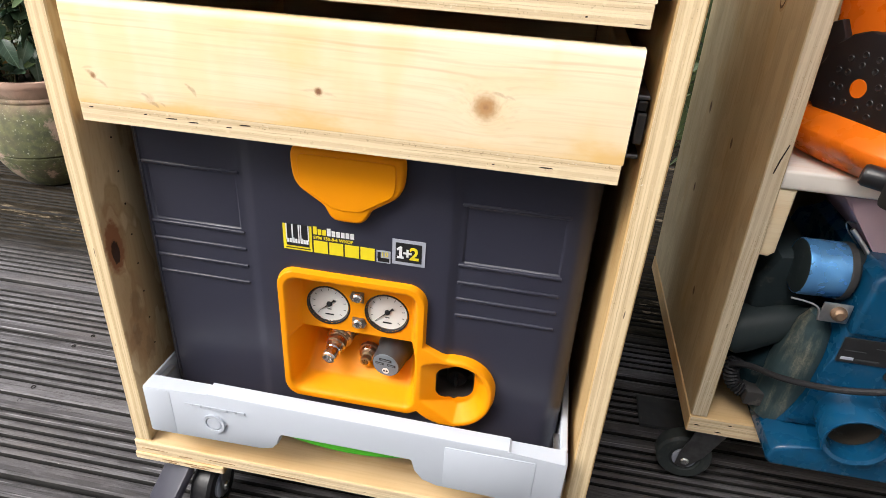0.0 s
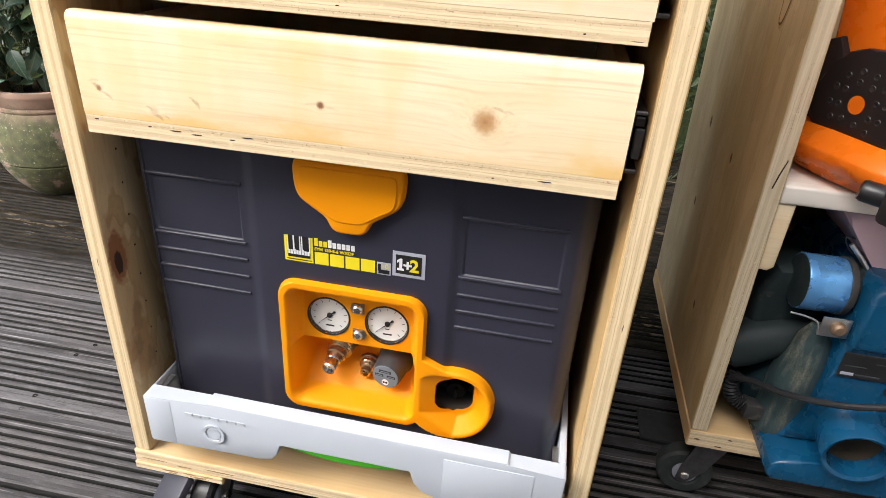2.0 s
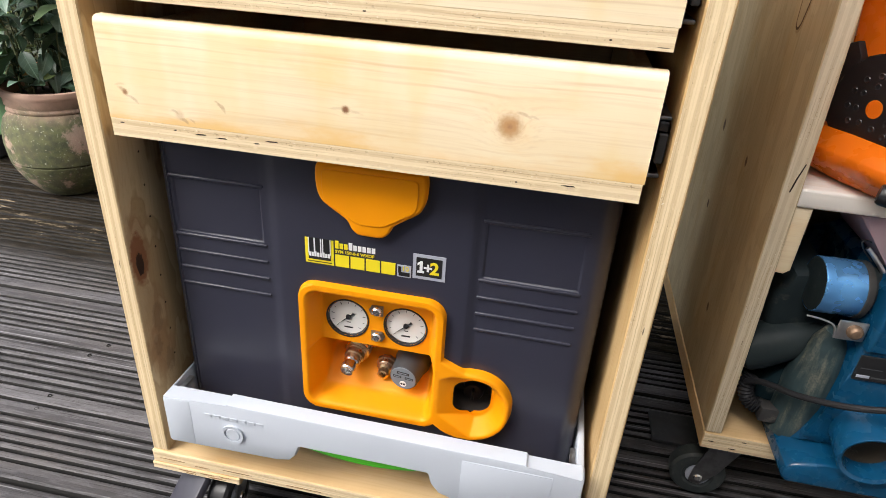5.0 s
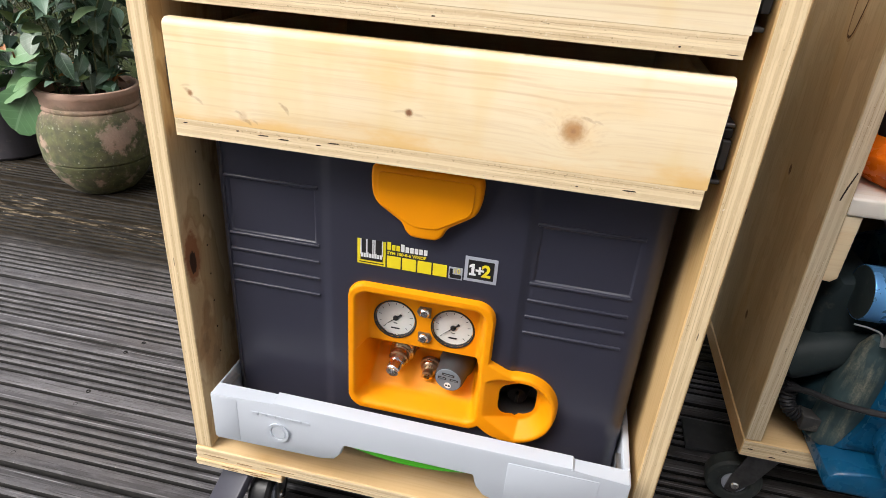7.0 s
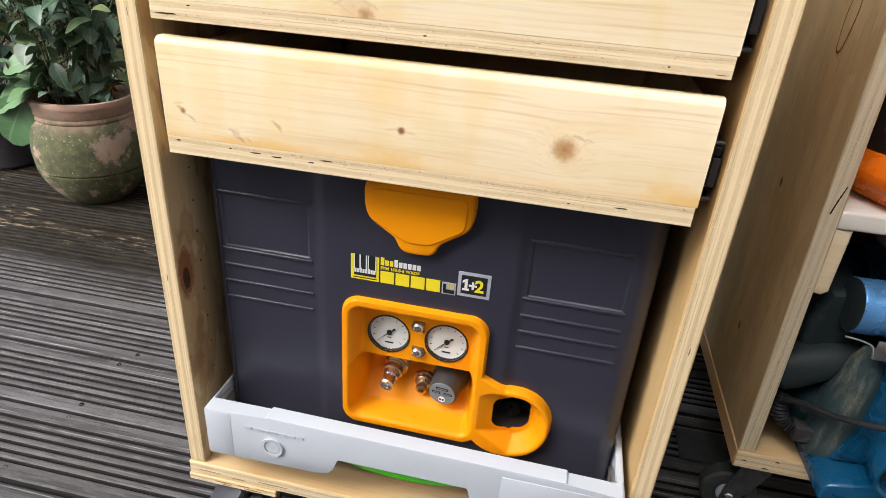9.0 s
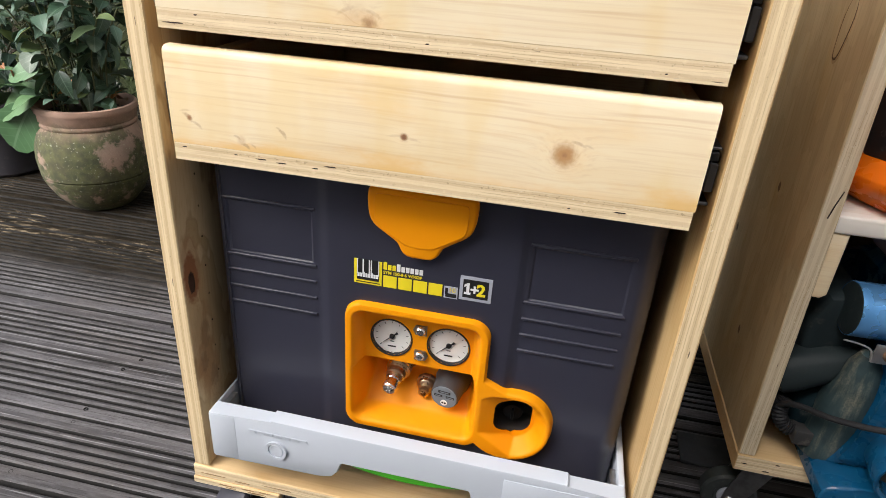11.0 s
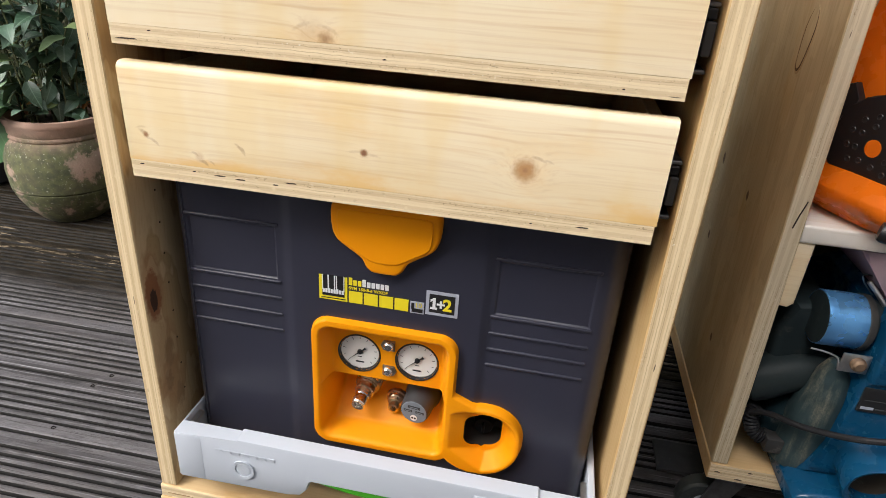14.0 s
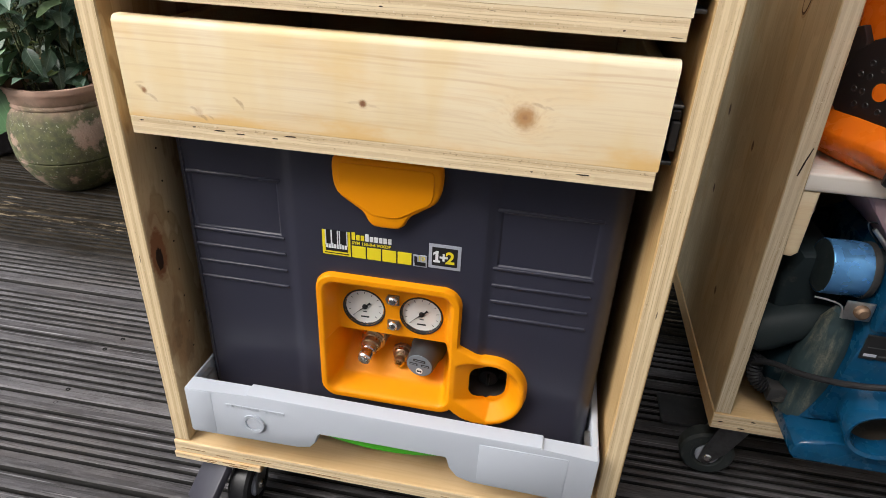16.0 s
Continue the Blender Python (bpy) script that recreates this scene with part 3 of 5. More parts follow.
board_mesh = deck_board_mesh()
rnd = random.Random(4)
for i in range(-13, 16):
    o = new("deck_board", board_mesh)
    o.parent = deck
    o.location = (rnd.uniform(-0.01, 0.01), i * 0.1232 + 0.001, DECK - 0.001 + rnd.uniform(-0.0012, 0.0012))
    o.rotation_euler = (0, 0, radians(0.5))


screw_bm = lathe([(0.0018, -0.0012), (0.0022, 0.0), (0.0028, 0.0002), (0.0034, -0.0008)], None, 14)
screw_first = part("deck_screw", screw_bm, M_DECK_BLACK, None)
screw_mesh = screw_first.data
bpy.data.objects.remove(screw_first)
for i in range(-4, 6):
    for dy in (0.0125, 0.1085):
        o = new("deck_screw", screw_mesh)
        o.parent = deck
        o.location = (-0.279 + rnd.uniform(-0.006, 0.006), i * 0.1232 + dy + rnd.uniform(-0.002, 0.002), DECK - 0.0004)


# unseen wall, added to cut the right-hand sky and return some light
tagged(part("unseen_wall_east", box(1.17, 1.35, -3.2, 1.3, -0.15, 2.8, 0.01), M_UNSEEN_WALL), "plain white unseen wall added beside the deck to block and bounce light", "wall", kind="structure")

# unseen wall behind the camera, added to block low light and bounce the rest
tagged(part("unseen_wall_south", box(-1.4, 1.168, -1.78, -1.6, -0.15, 2.35, 0.01), M_UNSEEN_WALL), "plain white unseen wall added behind the camera to shape the front light", "wall", kind="structure")

# ---- first cabinet ----
# TOP is out of view, kept low so sky light passes over the cabinet
W, TOP, DEPTH = 0.476, 0.76, 0.42
cabinet = thing("tool_cabinet", (W / 2, DEPTH / 2, DECK), "open plywood workshop cabinet on casters with raw laminated edges", "cabinet")


def faced_panel(x0, x1, y0, y1, z0, z1, edge, bevel=0.0012):
    """A ply panel whose front edge takes the second material."""
    b = box(x0, x1, y0, y1, z0, z1, bevel, 1)
    b.faces.ensure_lookup_table()
    bmesh.ops.recalc_face_normals(b, faces=b.faces)
    for f in b.faces:
        f.normal_update()
        if f.normal.y < -0.5 and abs(f.normal.z) < 0.6 and abs(f.normal.x) < 0.6:
            f.material_index = 1
    return b


INNER_L, INNER_R = 0.0150, 0.4540
for x0, x1, face in ((INNER_L - 0.0185, INNER_L, M_PANEL), (INNER_R, INNER_R + 0.0185, M_PANEL_DIMMED)):
    part("side_panel", faced_panel(x0, x1, 0.0, DEPTH, 0.1, TOP, 1), (face, M_EDGE_V), cabinet)
part("base_board", faced_panel(-0.0045, W - 0.0015, -0.002, DEPTH, 0.083, 0.0995, 1), (M_BASE, M_EDGE_H), cabinet)
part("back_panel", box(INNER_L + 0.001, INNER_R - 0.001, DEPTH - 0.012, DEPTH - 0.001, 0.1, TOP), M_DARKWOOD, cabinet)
part("top_board", box(-0.01, W + 0.01, -0.015, DEPTH, TOP + 0.0005, TOP + 0.02, 0.002), M_BASE, cabinet)
for x0, x1 in ((-0.0055, 0.098), (W - 0.098, W - 0.0005)):
    for y0, y1 in ((-0.0035, 0.09), (DEPTH - 0.1, DEPTH - 0.004)):
        part("caster_pad", faced_panel(x0, x1, y0, y1, 0.0735, 0.0828, 1), (M_BASE, M_EDGE_H), cabinet)


def caster(parent, x, y, top, turn, wheel_mat=M_RUBBER, boxy=False):
    """A swivel caster: plate, fork, axle and wheel."""
    m = Matrix.Translation((x, y, 0)) @ pose(0, 0, 0, 0, 0, turn)
    hold = part("caster", box(-0.03, 0.03, -0.024, 0.024, top - 0.0035, top - 0.0002, 0.001), M_DARKSTEEL, None)
    hold.parent = parent
    hold.matrix_basis = Matrix.Translation(-origin(parent)) @ m
    wr = 0.0335
    zc = DECK + 0.0005 + wr
    fork = bmesh.new()
    for s in (-1, 1):
        pts = [(-0.017, top - 0.004), (0.019, top - 0.004), (0.034, zc + 0.012), (0.036, zc - 0.008), (0.024, zc - 0.012), (0.006, zc + 0.012)]
        prism(pts, s * 0.0148 - 0.001, s * 0.0148 + 0.001, 0, bm=fork)
    box(-0.017, 0.019, -0.0155, 0.0155, top - 0.0065, top - 0.0036, 0.001, 1, fork)
    wheel = lathe([(0.0, -0.011), (0.008, -0.012), (0.010, -0.010), (0.018, -0.009), (0.020, -0.0115), (wr - 0.003, -0.0115), (wr, -0.008), (wr, 0.008),
                   (wr - 0.003, 0.0115), (0.020, 0.0115), (0.018, 0.009), (0.010, 0.010), (0.008, 0.012), (0.0, 0.011)], aim((0.026, 0, zc), (0, 1, 0)), 40)
    hub = lathe([(0, -0.0128), (0.013, -0.0128), (0.0145, -0.0118), (0.0145, 0.0118), (0.013, 0.0128), (0, 0.0128)], aim((0.026, 0, zc), (0, 1, 0)), 24)
    axle = lathe([(0, -0.018), (0.004, -0.018), (0.0055, -0.0165), (0.0055, 0.0165), (0.004, 0.018), (0, 0.018)], aim((0.026, 0, zc), (0, 1, 0)), 12)
    for nm, b, mt in (("fork", fork, M_STEEL if boxy else M_DARKSTEEL), ("wheel", wheel, wheel_mat), ("hub", hub, M_PRINTG), ("axle", axle, M_CHROME)):
        o = part(nm, b, mt, None)
        o.parent = hold
    if boxy:
        o = part("brake_pedal", box(-0.024, 0.024, -0.026, 0.026, -0.005, 0.005, 0.003, 2), M_PEDAL, None)
        o.matrix_basis = m.inverted() @ Matrix.Translation((0.034, -0.006, 0.046)) @ pose(0, 0, 0, 46, -14, -32)
        o.parent = hold
    return hold


caster(cabinet, 0.066, 0.045, 0.0735, -88, M_BLACK, True)
caster(cabinet, W - 0.055, 0.045, 0.0735, 200)
caster(cabinet, 0.055, DEPTH - 0.05, 0.0735, 30)
caster(cabinet, W - 0.055, DEPTH - 0.05, 0.0735, 10)


def slide(parent, x0, x1, z):
    """A full-extension drawer runner: outer channel, ball cage and inner rail."""
    s = part("drawer_runner", box(x0, x0 + 0.0035, 0.012, 0.38, z - 0.0225, z + 0.0225, 0.0008, 1), M_DARKSTEEL, parent, "dark steel drawer runner")
    b = bmesh.new()
    for zz in (z - 0.0225, z + 0.0195):
        box(x0, x1 - 0.001, 0.0125, 0.37, zz, zz + 0.003, 0.0008, 1, b)
    part("channel_lip", b, M_DARKSTEEL, s)
    part("inner_rail", box(x0 + 0.005, x1 - 0.0012, 0.010, 0.37, z - 0.011, z + 0.011, 0.001, 1), M_KNOB, s)
    part("stop_block", box(x0 + 0.0035, x1 - 0.002, 0.011, 0.04, z + 0.012, z + 0.019, 0.001, 1), M_BLACK, s)


for zc in (0.497, 0.602):
    slide(cabinet, INNER_R - 0.0127, INNER_R - 0.0002, zc)
    slide(cabinet, INNER_L + 0.0002, INNER_L + 0.0140, zc)


def drawer(z0, z1, label):
    x0, x1, y0 = 0.0295, 0.4415, -0.006
    d = thing("drawer", ((x0 + x1) / 2, 0.18, z0), label, "drawer", "drawers of the cabinet")
    b = box(x0, x1, y0, y0 + 0.018, z0 + 0.0149, z1, 0.0)
    top = [e for e in b.edges if all(v.co.z > z1 - 1e-5 for v in e.verts) and abs(e.verts[0].co.x - e.verts[1].co.x) > 0.1]
    bmesh.ops.bevel(b, geom=top, offset=0.006, segments=4, affect="EDGES", profile=0.5)
    part("front_board", b, M_FRONT, d)
    part("bottom_board", faced_panel(x0, x1 - 0.001, y0 + 0.0002, 0.37, z0, z0 + 0.0149, 1, 0.0002), (M_BASE, M_EDGE_H), d, "plywood drawer bottom with raw laminated front edge")
    for a, c in ((x0 + 0.0005, x0 + 0.012), (x1 - 0.012, x1 - 0.0005)):
        part("side_board", box(a, c, y0 + 0.0182, 0.368, z0 + 0.0152, z1 - 0.012, 0.001, 1), M_PINE, d)
    part("back_board", box(x0 + 0.013, x1 - 0.013, 0.355, 0.367, z0 + 0.0152, z1 - 0.012, 0.001, 1), M_PINE, d)
    return d


low_drawer = drawer(0.4605, 0.552, "closed pale knotty pine drawer with plywood bottom edge")
high_drawer = drawer(0.5645, 0.70, "closed pale pine drawer above another drawer")
M_TORN = plastic("torn_brown_fibre", (0.30, 0.18, 0.08), 0.8)
M_CRACK = plastic("brown_glue_line", (0.12, 0.065, 0.030), 0.8)
M_VOID = plastic("dark_ply_void", (0.035, 0.02, 0.012), 0.9)
for d, z0, voids in ((low_drawer, 0.4605, ((0.037, 0.0115, 0.004), (0.083, 0.0105, 0.003), (0.101, 0.0095, 0.010), (0.119, 0.0085, 0.009), (0.150, 0.008, 0.005),
                      (0.160, 0.011, 0.010), (0.352, 0.0045, 0.002), (0.385, 0.0065, 0.010))),
                     (high_drawer, 0.5645, ((0.033, 0.0045, 0.018), (0.06, 0.0115, 0.003), (0.237, 0.0075, 0.003), (0.40, 0.004, 0.002)))):
    for x, h, w in voids:
        part("ply_void", prism([(x, z0 + h), (x + w * 0.4, z0 + h - 0.0004), (x + w, z0 + h - 0.0001), (x + w * 0.9, z0 + h + 0.0006), (x + w * 0.3, z0 + h + 0.0005)], -0.0061, -0.0053), M_VOID, d)

for x, y, z, w, h in ((0.026, -0.0041, 0.0795, 0.020, 0.0007), (0.034, -0.0041, 0.0768, 0.012, 0.0005), (0.052, -0.0041, 0.0802, 0.016, 0.0008), (0.060, -0.0041, 0.0773, 0.022, 0.0009), (0.074, -0.0041, 0.0812, 0.014, 0.0005),
                      (0.004, -0.0026, 0.0900, 0.030, 0.0005), (0.045, -0.0026, 0.0878, 0.018, 0.0006), (0.078, -0.0026, 0.0908, 0.034, 0.0005), (0.150, -0.0026, 0.0885, 0.040, 0.0005), (0.300, -0.0026, 0.0905, 0.050, 0.0005)):
    part("torn_streak", prism([(x, z), (x + w * 0.3, z - h), (x + w, z - h * 0.2), (x + w * 0.7, z + h * 0.6), (x + w * 0.25, z + h * 0.4)], y, y + 0.0009), M_TORN, cabinet)

for k in range(8):
    z = 0.206 + 0.032 * k
    part("pin_hole", lathe([(0, 0.0003), (0.0009, 0.0003), (0.0011, 0)], aim((INNER_L, 0.038, z), (1, 0, 0)), 10), M_VOID, cabinet)

# ---- pull-out tray ----
tray = thing("pull_out_tray", (0.24, 0.15, 0.101), "light grey plastic pull-out tray with green grip", "tray")
TY = -0.014
outline = [(0.032, 0.137), (0.034, 0.135), (0.150, 0.138), (0.163, 0.141), (0.1705, 0.150), (0.1715, 0.1625), (0.1745, 0.1645), (0.3040, 0.1645), (0.3065, 0.1625),
           (0.3075, 0.149), (0.316, 0.138), (0.33, 0.1335), (0.4455, 0.131), (0.4475, 0.133), (0.4475, 0.1915), (0.4455, 0.1935), (0.396, 0.194), (0.394, 0.197),
           (0.100, 0.199), (0.098, 0.196), (0.034, 0.1955), (0.032, 0.1935)]
part("front_wall", prism(outline, TY, TY + 0.0165, 0.0016, 2), M_WHITE, tray)
part("end_block", box(0.0325, 0.0605, TY - 0.0003, TY + 0.004, 0.1380, 0.1930, 0.0003, 2), M_WHITE, tray)
part("plain_field", box(0.336, 0.4200, TY - 0.0006, TY + 0.004, 0.1375, 0.188, 0.0006, 2), M_WHITE, tray)
b = bmesh.new()
for k in range(7):
    box(0.076 + k * 0.0092, 0.0835 + k * 0.0092, TY - 0.0009, TY - 0.0002, 0.1795, 0.1835, 0.0003, 1, b)
part("raised_mark", b, M_WHITE, tray)
ring = lathe([(0.0085, 0), (0.0085, 0.0016), (0.0115, 0.0018), (0.0115, 0)], aim((0.1045, TY - 0.0003, 0.162), (0, -1, 0)), 32)
part("round_mark", ring, M_WHITE, tray)
part("round_mark", lathe([(0, 0.0008), (0.007, 0.0012), (0.0082, 0.0)], aim((0.1045, TY - 0.0003, 0.162), (0, -1, 0)), 28), M_WHITE, tray)
for x0, x1 in ((0.0322, 0.0347), (0.4405, 0.447)):
    part("side_wall", box(x0, x1, TY + 0.0162, 0.33, 0.118, 0.1945, 0.001, 1), M_WHITE, tray)
part("tray_floor", box(0.039, 0.440, 0.06, 0.33, 0.108, 0.114, 0.001, 1), M_WHITE, tray)
for x0 in (0.0202, 0.4480):
    part("runner", box(x0, x0 + 0.0095, 0.02, 0.34, 0.1005, 0.135, 0.001, 1), M_STEEL, tray)
for x0 in (0.0352, 0.4345):
    part("steel_bar", box(x0, x0 + 0.0060, 0.004, 0.0285, 0.1840, 0.1880, 0.0006, 1), M_STEEL, tray)
grip = [(0.1685, 0.168)] + [(0.1685 + 0.142 * k / 14, 0.1635 - 0.0105 * math.sin(math.pi * k / 14) ** 0.9) for k in range(15)] + [(0.3105, 0.168)]
part("grip", prism(grip, TY + 0.0025, TY + 0.0155, 0.001, 1), M_GREEN, tray, "bright green curved grip under the front")
part("tray_foot", box(0.05, 0.43, 0.12, 0.30, 0.1, 0.1078), M_WHITE, tray)

# ---- compressor ----
comp = thing("air_compressor", (0.24, 0.17, 0.1142), "dark grey boxed air compressor with yellow control panel", "compressor")
SX0, SX1, SY, SZ0, SZ1 = 0.0352, 0.4385, 0.030, 0.1145, 0.452
HOLES = ((0.1715, 0.2965, 0.1875, 0.3205),)


def smooth01(t):
    t = min(max(t, 0.0), 1.0)
    return t * t * (3 - 2 * t)


def rrect(x, z, cx, cz, hx, hz, r):
    ax, az = abs(x - cx) - hx + r, abs(z - cz) - hz + r
    return math.hypot(max(ax, 0), max(az, 0)) + min(max(ax, az), 0) - r


def scoop_sd(x, z):
    return rrect(x, z, 0.3300, 0.21625, 0.0440, 0.04225, 0.036 if z > 0.21625 else 0.042)


WINDOWS = ((0.0470, 0.1315, 0.3588, 0.4128), (0.3320, 0.4150, 0.3575, 0.4105))
STEP = 0.0032


def compressor_body():
    """A thin-walled box: a proud middle column, a sunk field in each side and rounded uprights."""
    b = bmesh.new()
    left, right = SX0 + 0.010, SX1 - 0.019
    xs = {left, 0.1360, 0.1400, 0.1450, 0.1490, 0.1715, 0.2965, 0.3045, 0.3215, 0.3240, 0.3265, 0.3600, right}
    zs = {SZ0, 0.1875, 0.1890, 0.2455, 0.3205, SZ1}
    for x0, x1, z0, z1 in WINDOWS:
        xs |= {x0, x0 + 0.0018, x1 - 0.0018, x1}
        zs |= {z0, z0 + 0.0018, z1 - 0.0018, z1}
    xs |= {0.3070 + 0.0025 * i for i in range(24)}
    zs |= {0.1780 + 0.0025 * i for i in range(34)}
    xs, zs = sorted(xs), sorted(zs)

    def depth(x, z):
        y = SY + STEP * (1 - smooth01((x - 0.1362) / 0.0126) * smooth01((0.3310 - x) / 0.0110))
        for x0, x1, z0, z1 in WINDOWS:
            if x0 + 0.001 < x < x1 - 0.001 and z0 + 0.001 < z < z1 - 0.001:
                y += 0.0013
        return y

    v = {(i, k): b.verts.new((x, depth(x, z), z)) for i, x in enumerate(xs) for k, z in enumerate(zs)}
    for i in range(len(xs) - 1):
        for k in range(len(zs) - 1):
            cx, cz = (xs[i] + xs[i + 1]) / 2, (zs[k] + zs[k + 1]) / 2
            if any(a < cx < c and d < cz < e for a, c, d, e in HOLES) or (cx > 0.3045 and scoop_sd(cx, cz) < -0.0055):
                continue
            b.faces.new((v[i, k], v[i + 1, k], v[i + 1, k + 1], v[i, k + 1]))
    for side, i0, cx, sg, r in ((SX0, 0, left, -1, left - SX0), (SX1, len(xs) - 1, right, 1, SX1 - right)):
        prev = [v[i0, k] for k in range(len(zs))]
        y0 = SY + STEP
        for a in range(1, 8):
            an = a / 7 * math.pi / 2
            col = [b.verts.new((cx + sg * r * math.sin(an), y0 + r * (1 - math.cos(an)), z)) for z in zs]
            for k in range(len(zs) - 1):
                b.faces.new((prev[k], col[k], col[k + 1], prev[k + 1]))
            prev = col
        col = [b.verts.new((side, 0.318, z)) for z in zs]
        for k in range(len(zs) - 1):
            b.faces.new((prev[k], col[k], col[k + 1], prev[k + 1]))
    box(SX0 + 0.001, SX1 - 0.001, 0.12, 0.318, SZ0, SZ1 - 0.001, bm=b)
    box(SX0 + 0.012, SX1 - 0.020, SY + 0.008, 0.3175, SZ1 - 0.006, SZ1, 0.002, 1, b)
    return b


part("case", compressor_body(), M_GREY, comp)
RY = SY + STEP
for x0, x1, zs in ((0.0440, 0.1345, (0.4145, 0.3565, 0.3395, 0.3215, 0.3035)), (0.3290, 0.4170, (0.4125, 0.3555, 0.3380, 0.3210, 0.3037))):
    for z in zs:
        part("rib", box(x0, x1, RY - 0.0017, RY + 0.0020, z - 0.0016, z + 0.0016, 0.0012, 3), M_GREY, comp)
part("rib", box(0.0425, 0.0445, RY - 0.0014, RY + 0.003, 0.17, SZ1, 0.0009, 1), M_GREY, comp)

# latch at the top
c0 = 0.2345
def moulding(points, rings):
    """A smooth outline drawn in and raised step by step: (inset, y) pairs from the back to the front."""
    out, b = rounded(points, 4), bmesh.new()
    m, loops = len(points) * 4, []
    for inset, y in rings:
        loop = []
        for i in range(m):
            a, c = out[i - 1], out[(i + 1) % m]
            ux, uz = c[0] - a[0], c[1] - a[1]
            n = math.hypot(ux, uz) or 1.0
            loop.append(b.verts.new((out[i][0] - inset * uz / n, y, out[i][1] + inset * ux / n)))
        loops.append(loop)
    for a, c in zip(loops, loops[1:]):
        for i in range(m):
            j = (i + 1) % m
            b.faces.new((a[i], a[j], c[j], c[i]))
    b.faces.new(loops[-1])
    bmesh.ops.recalc_face_normals(b, faces=b.faces)
    return b


def mirrored(half):
    return [(c0 + x, z) for x, z in half] + [(c0 - x, z) for x, z in reversed(half)]


lid = mirrored([(-0.0150, 0.4490), (-0.0300, 0.4490), (-0.0390, 0.4490), (-0.0432, 0.4488), (-0.0460, 0.4474), (-0.0474, 0.4440), (-0.0478, 0.4370), (-0.0470, 0.4270), (-0.0450, 0.4195), (-0.0405, 0.4132), (-0.0300, 0.4060), (-0.0218, 0.4005), (-0.0190, 0.3970), (-0.0165, 0.3920), (-0.0130, 0.3885), (-0.0080, 0.3868)])
latch = part("latch", moulding(lid, [(0.0, SY + 0.002), (0.0, SY - 0.0055), (0.0006, SY - 0.0075), (0.0018, SY - 0.0086), (0.0030, SY - 0.0089)]), M_YELLOW, comp, "yellow moulded latch", smooth=50)
pad = mirrored([(-0.0150, 0.4442), (-0.0280, 0.4442), (-0.0355, 0.4441), (-0.0392, 0.4434), (-0.0409, 0.4410), (-0.0413, 0.4360), (-0.0412, 0.4290), (-0.0402, 0.4200), (-0.0370, 0.4145), (-0.0270, 0.4082), (-0.0175, 0.4022), (-0.0090, 0.3984)])
part("pad", moulding(pad, [(0.0, SY - 0.0085), (0.0, SY - 0.0095), (0.0007, SY - 0.0100)]), M_YELLOW, latch, smooth=25)


# control panel
def panel_sd(x, z):
    a = rrect(x, z, 0.23425, 0.25565, 0.07150, 0.07565, 0.019)
    n = max(0.300 - x, x - 0.333, 0.190 - z, (x - 0.306) * 0.42 + (z - 0.2680) * 0.91)
    return min(a, scoop_sd(x, z), n)


def panel_depth(x, z):
    sd = panel_sd(x, z)
    y = SY + 0.004 - 0.0105 * smooth01(0.15 - sd / 0.0035)
    sin_ = rrect(x, z, 0.23425, 0.25565, 0.06350, 0.06765, 0.013)
    up = smooth01(-sin_ / 0.010)
    y += 0.021 * up
    if z < 0.256:
        lo = smooth01((0.2555 - z) / 0.0035) * smooth01(-sin_ / 0.012) * smooth01((z - 0.188) / 0.042)
        y += 0.034 * lo
    left = 0.53 * (x - 0.3025)
    floor_ = 1.5 * ((x - 0.303) * 0.55 + (z - 0.2030) * 0.83)
    wall = 1.4 * (-scoop_sd(x, z) - 0.0065)
    if x > 0.3025:
        y += max(0.0, min(left, floor_, wall, 0.0165))
    return y


def hole_sd(x, z):
    nick = max((abs(x - 0.334) - (z - 0.1978)) * 0.7071, z - 0.206)
    return min(nick, rrect(x, z, 0.3345, 0.2200, 0.0180, 0.0185, 0.0065 if z > 0.2200 else 0.0140))


GAUGES = ((0.2058, 0.2830), (0.2634, 0.2835))


def control_panel():
    b = bmesh.new()
    st = 0.00125
    nx, nz = int(0.222 / st), int(0.170 / st)
    grid = {}

    def vert(i, k):
        if (i, k) not in grid:
            x, z = 0.158 + i * st, 0.166 + k * st
            grid[i, k] = b.verts.new((x, panel_depth(x, z), z))
        return grid[i, k]

    for i in range(nx):
        for k in range(nz):
            x, z = 0.158 + (i + 0.5) * st, 0.166 + (k + 0.5) * st
            if panel_sd(x, z) > 0.0006 or hole_sd(x, z) < 0 or any(math.hypot(x - gx, z - gz) < 0.0202 for gx, gz in GAUGES):
                continue
            b.faces.new((vert(i, k), vert(i + 1, k), vert(i + 1, k + 1), vert(i, k + 1)))
    rim = {v for e in b.edges if len(e.link_faces) == 1 for v in e.verts}
    for v in rim:
        x, z = v.co.x, v.co.z
        if any(math.hypot(x - gx, z - gz) < 0.0235 for gx, gz in GAUGES):
            continue
        near_hole = abs(hole_sd(x, z)) < 0.003
        f, lift = (hole_sd, 0.0) if near_hole else (panel_sd, 0.0)
        e = 0.0002
        gx, gz = (f(x + e, z) - f(x - e, z)) / (2 * e), (f(x, z + e) - f(x, z - e)) / (2 * e)
        n = math.hypot(gx, gz) or 1.0
        d = max(-0.0018, min(0.0018, f(x, z) - lift))
        v.co.x, v.co.z = x - d * gx / n, z - d * gz / n
        if not near_hole:
            v.co.y = SY + 0.0036
    return b


panel = part("control_panel", control_panel(), M_YELLOW, comp, "glossy yellow recessed control panel", smooth=60)
cav = box(0.312, 0.3595, 0.0445, 0.074, 0.1955, 0.2480)
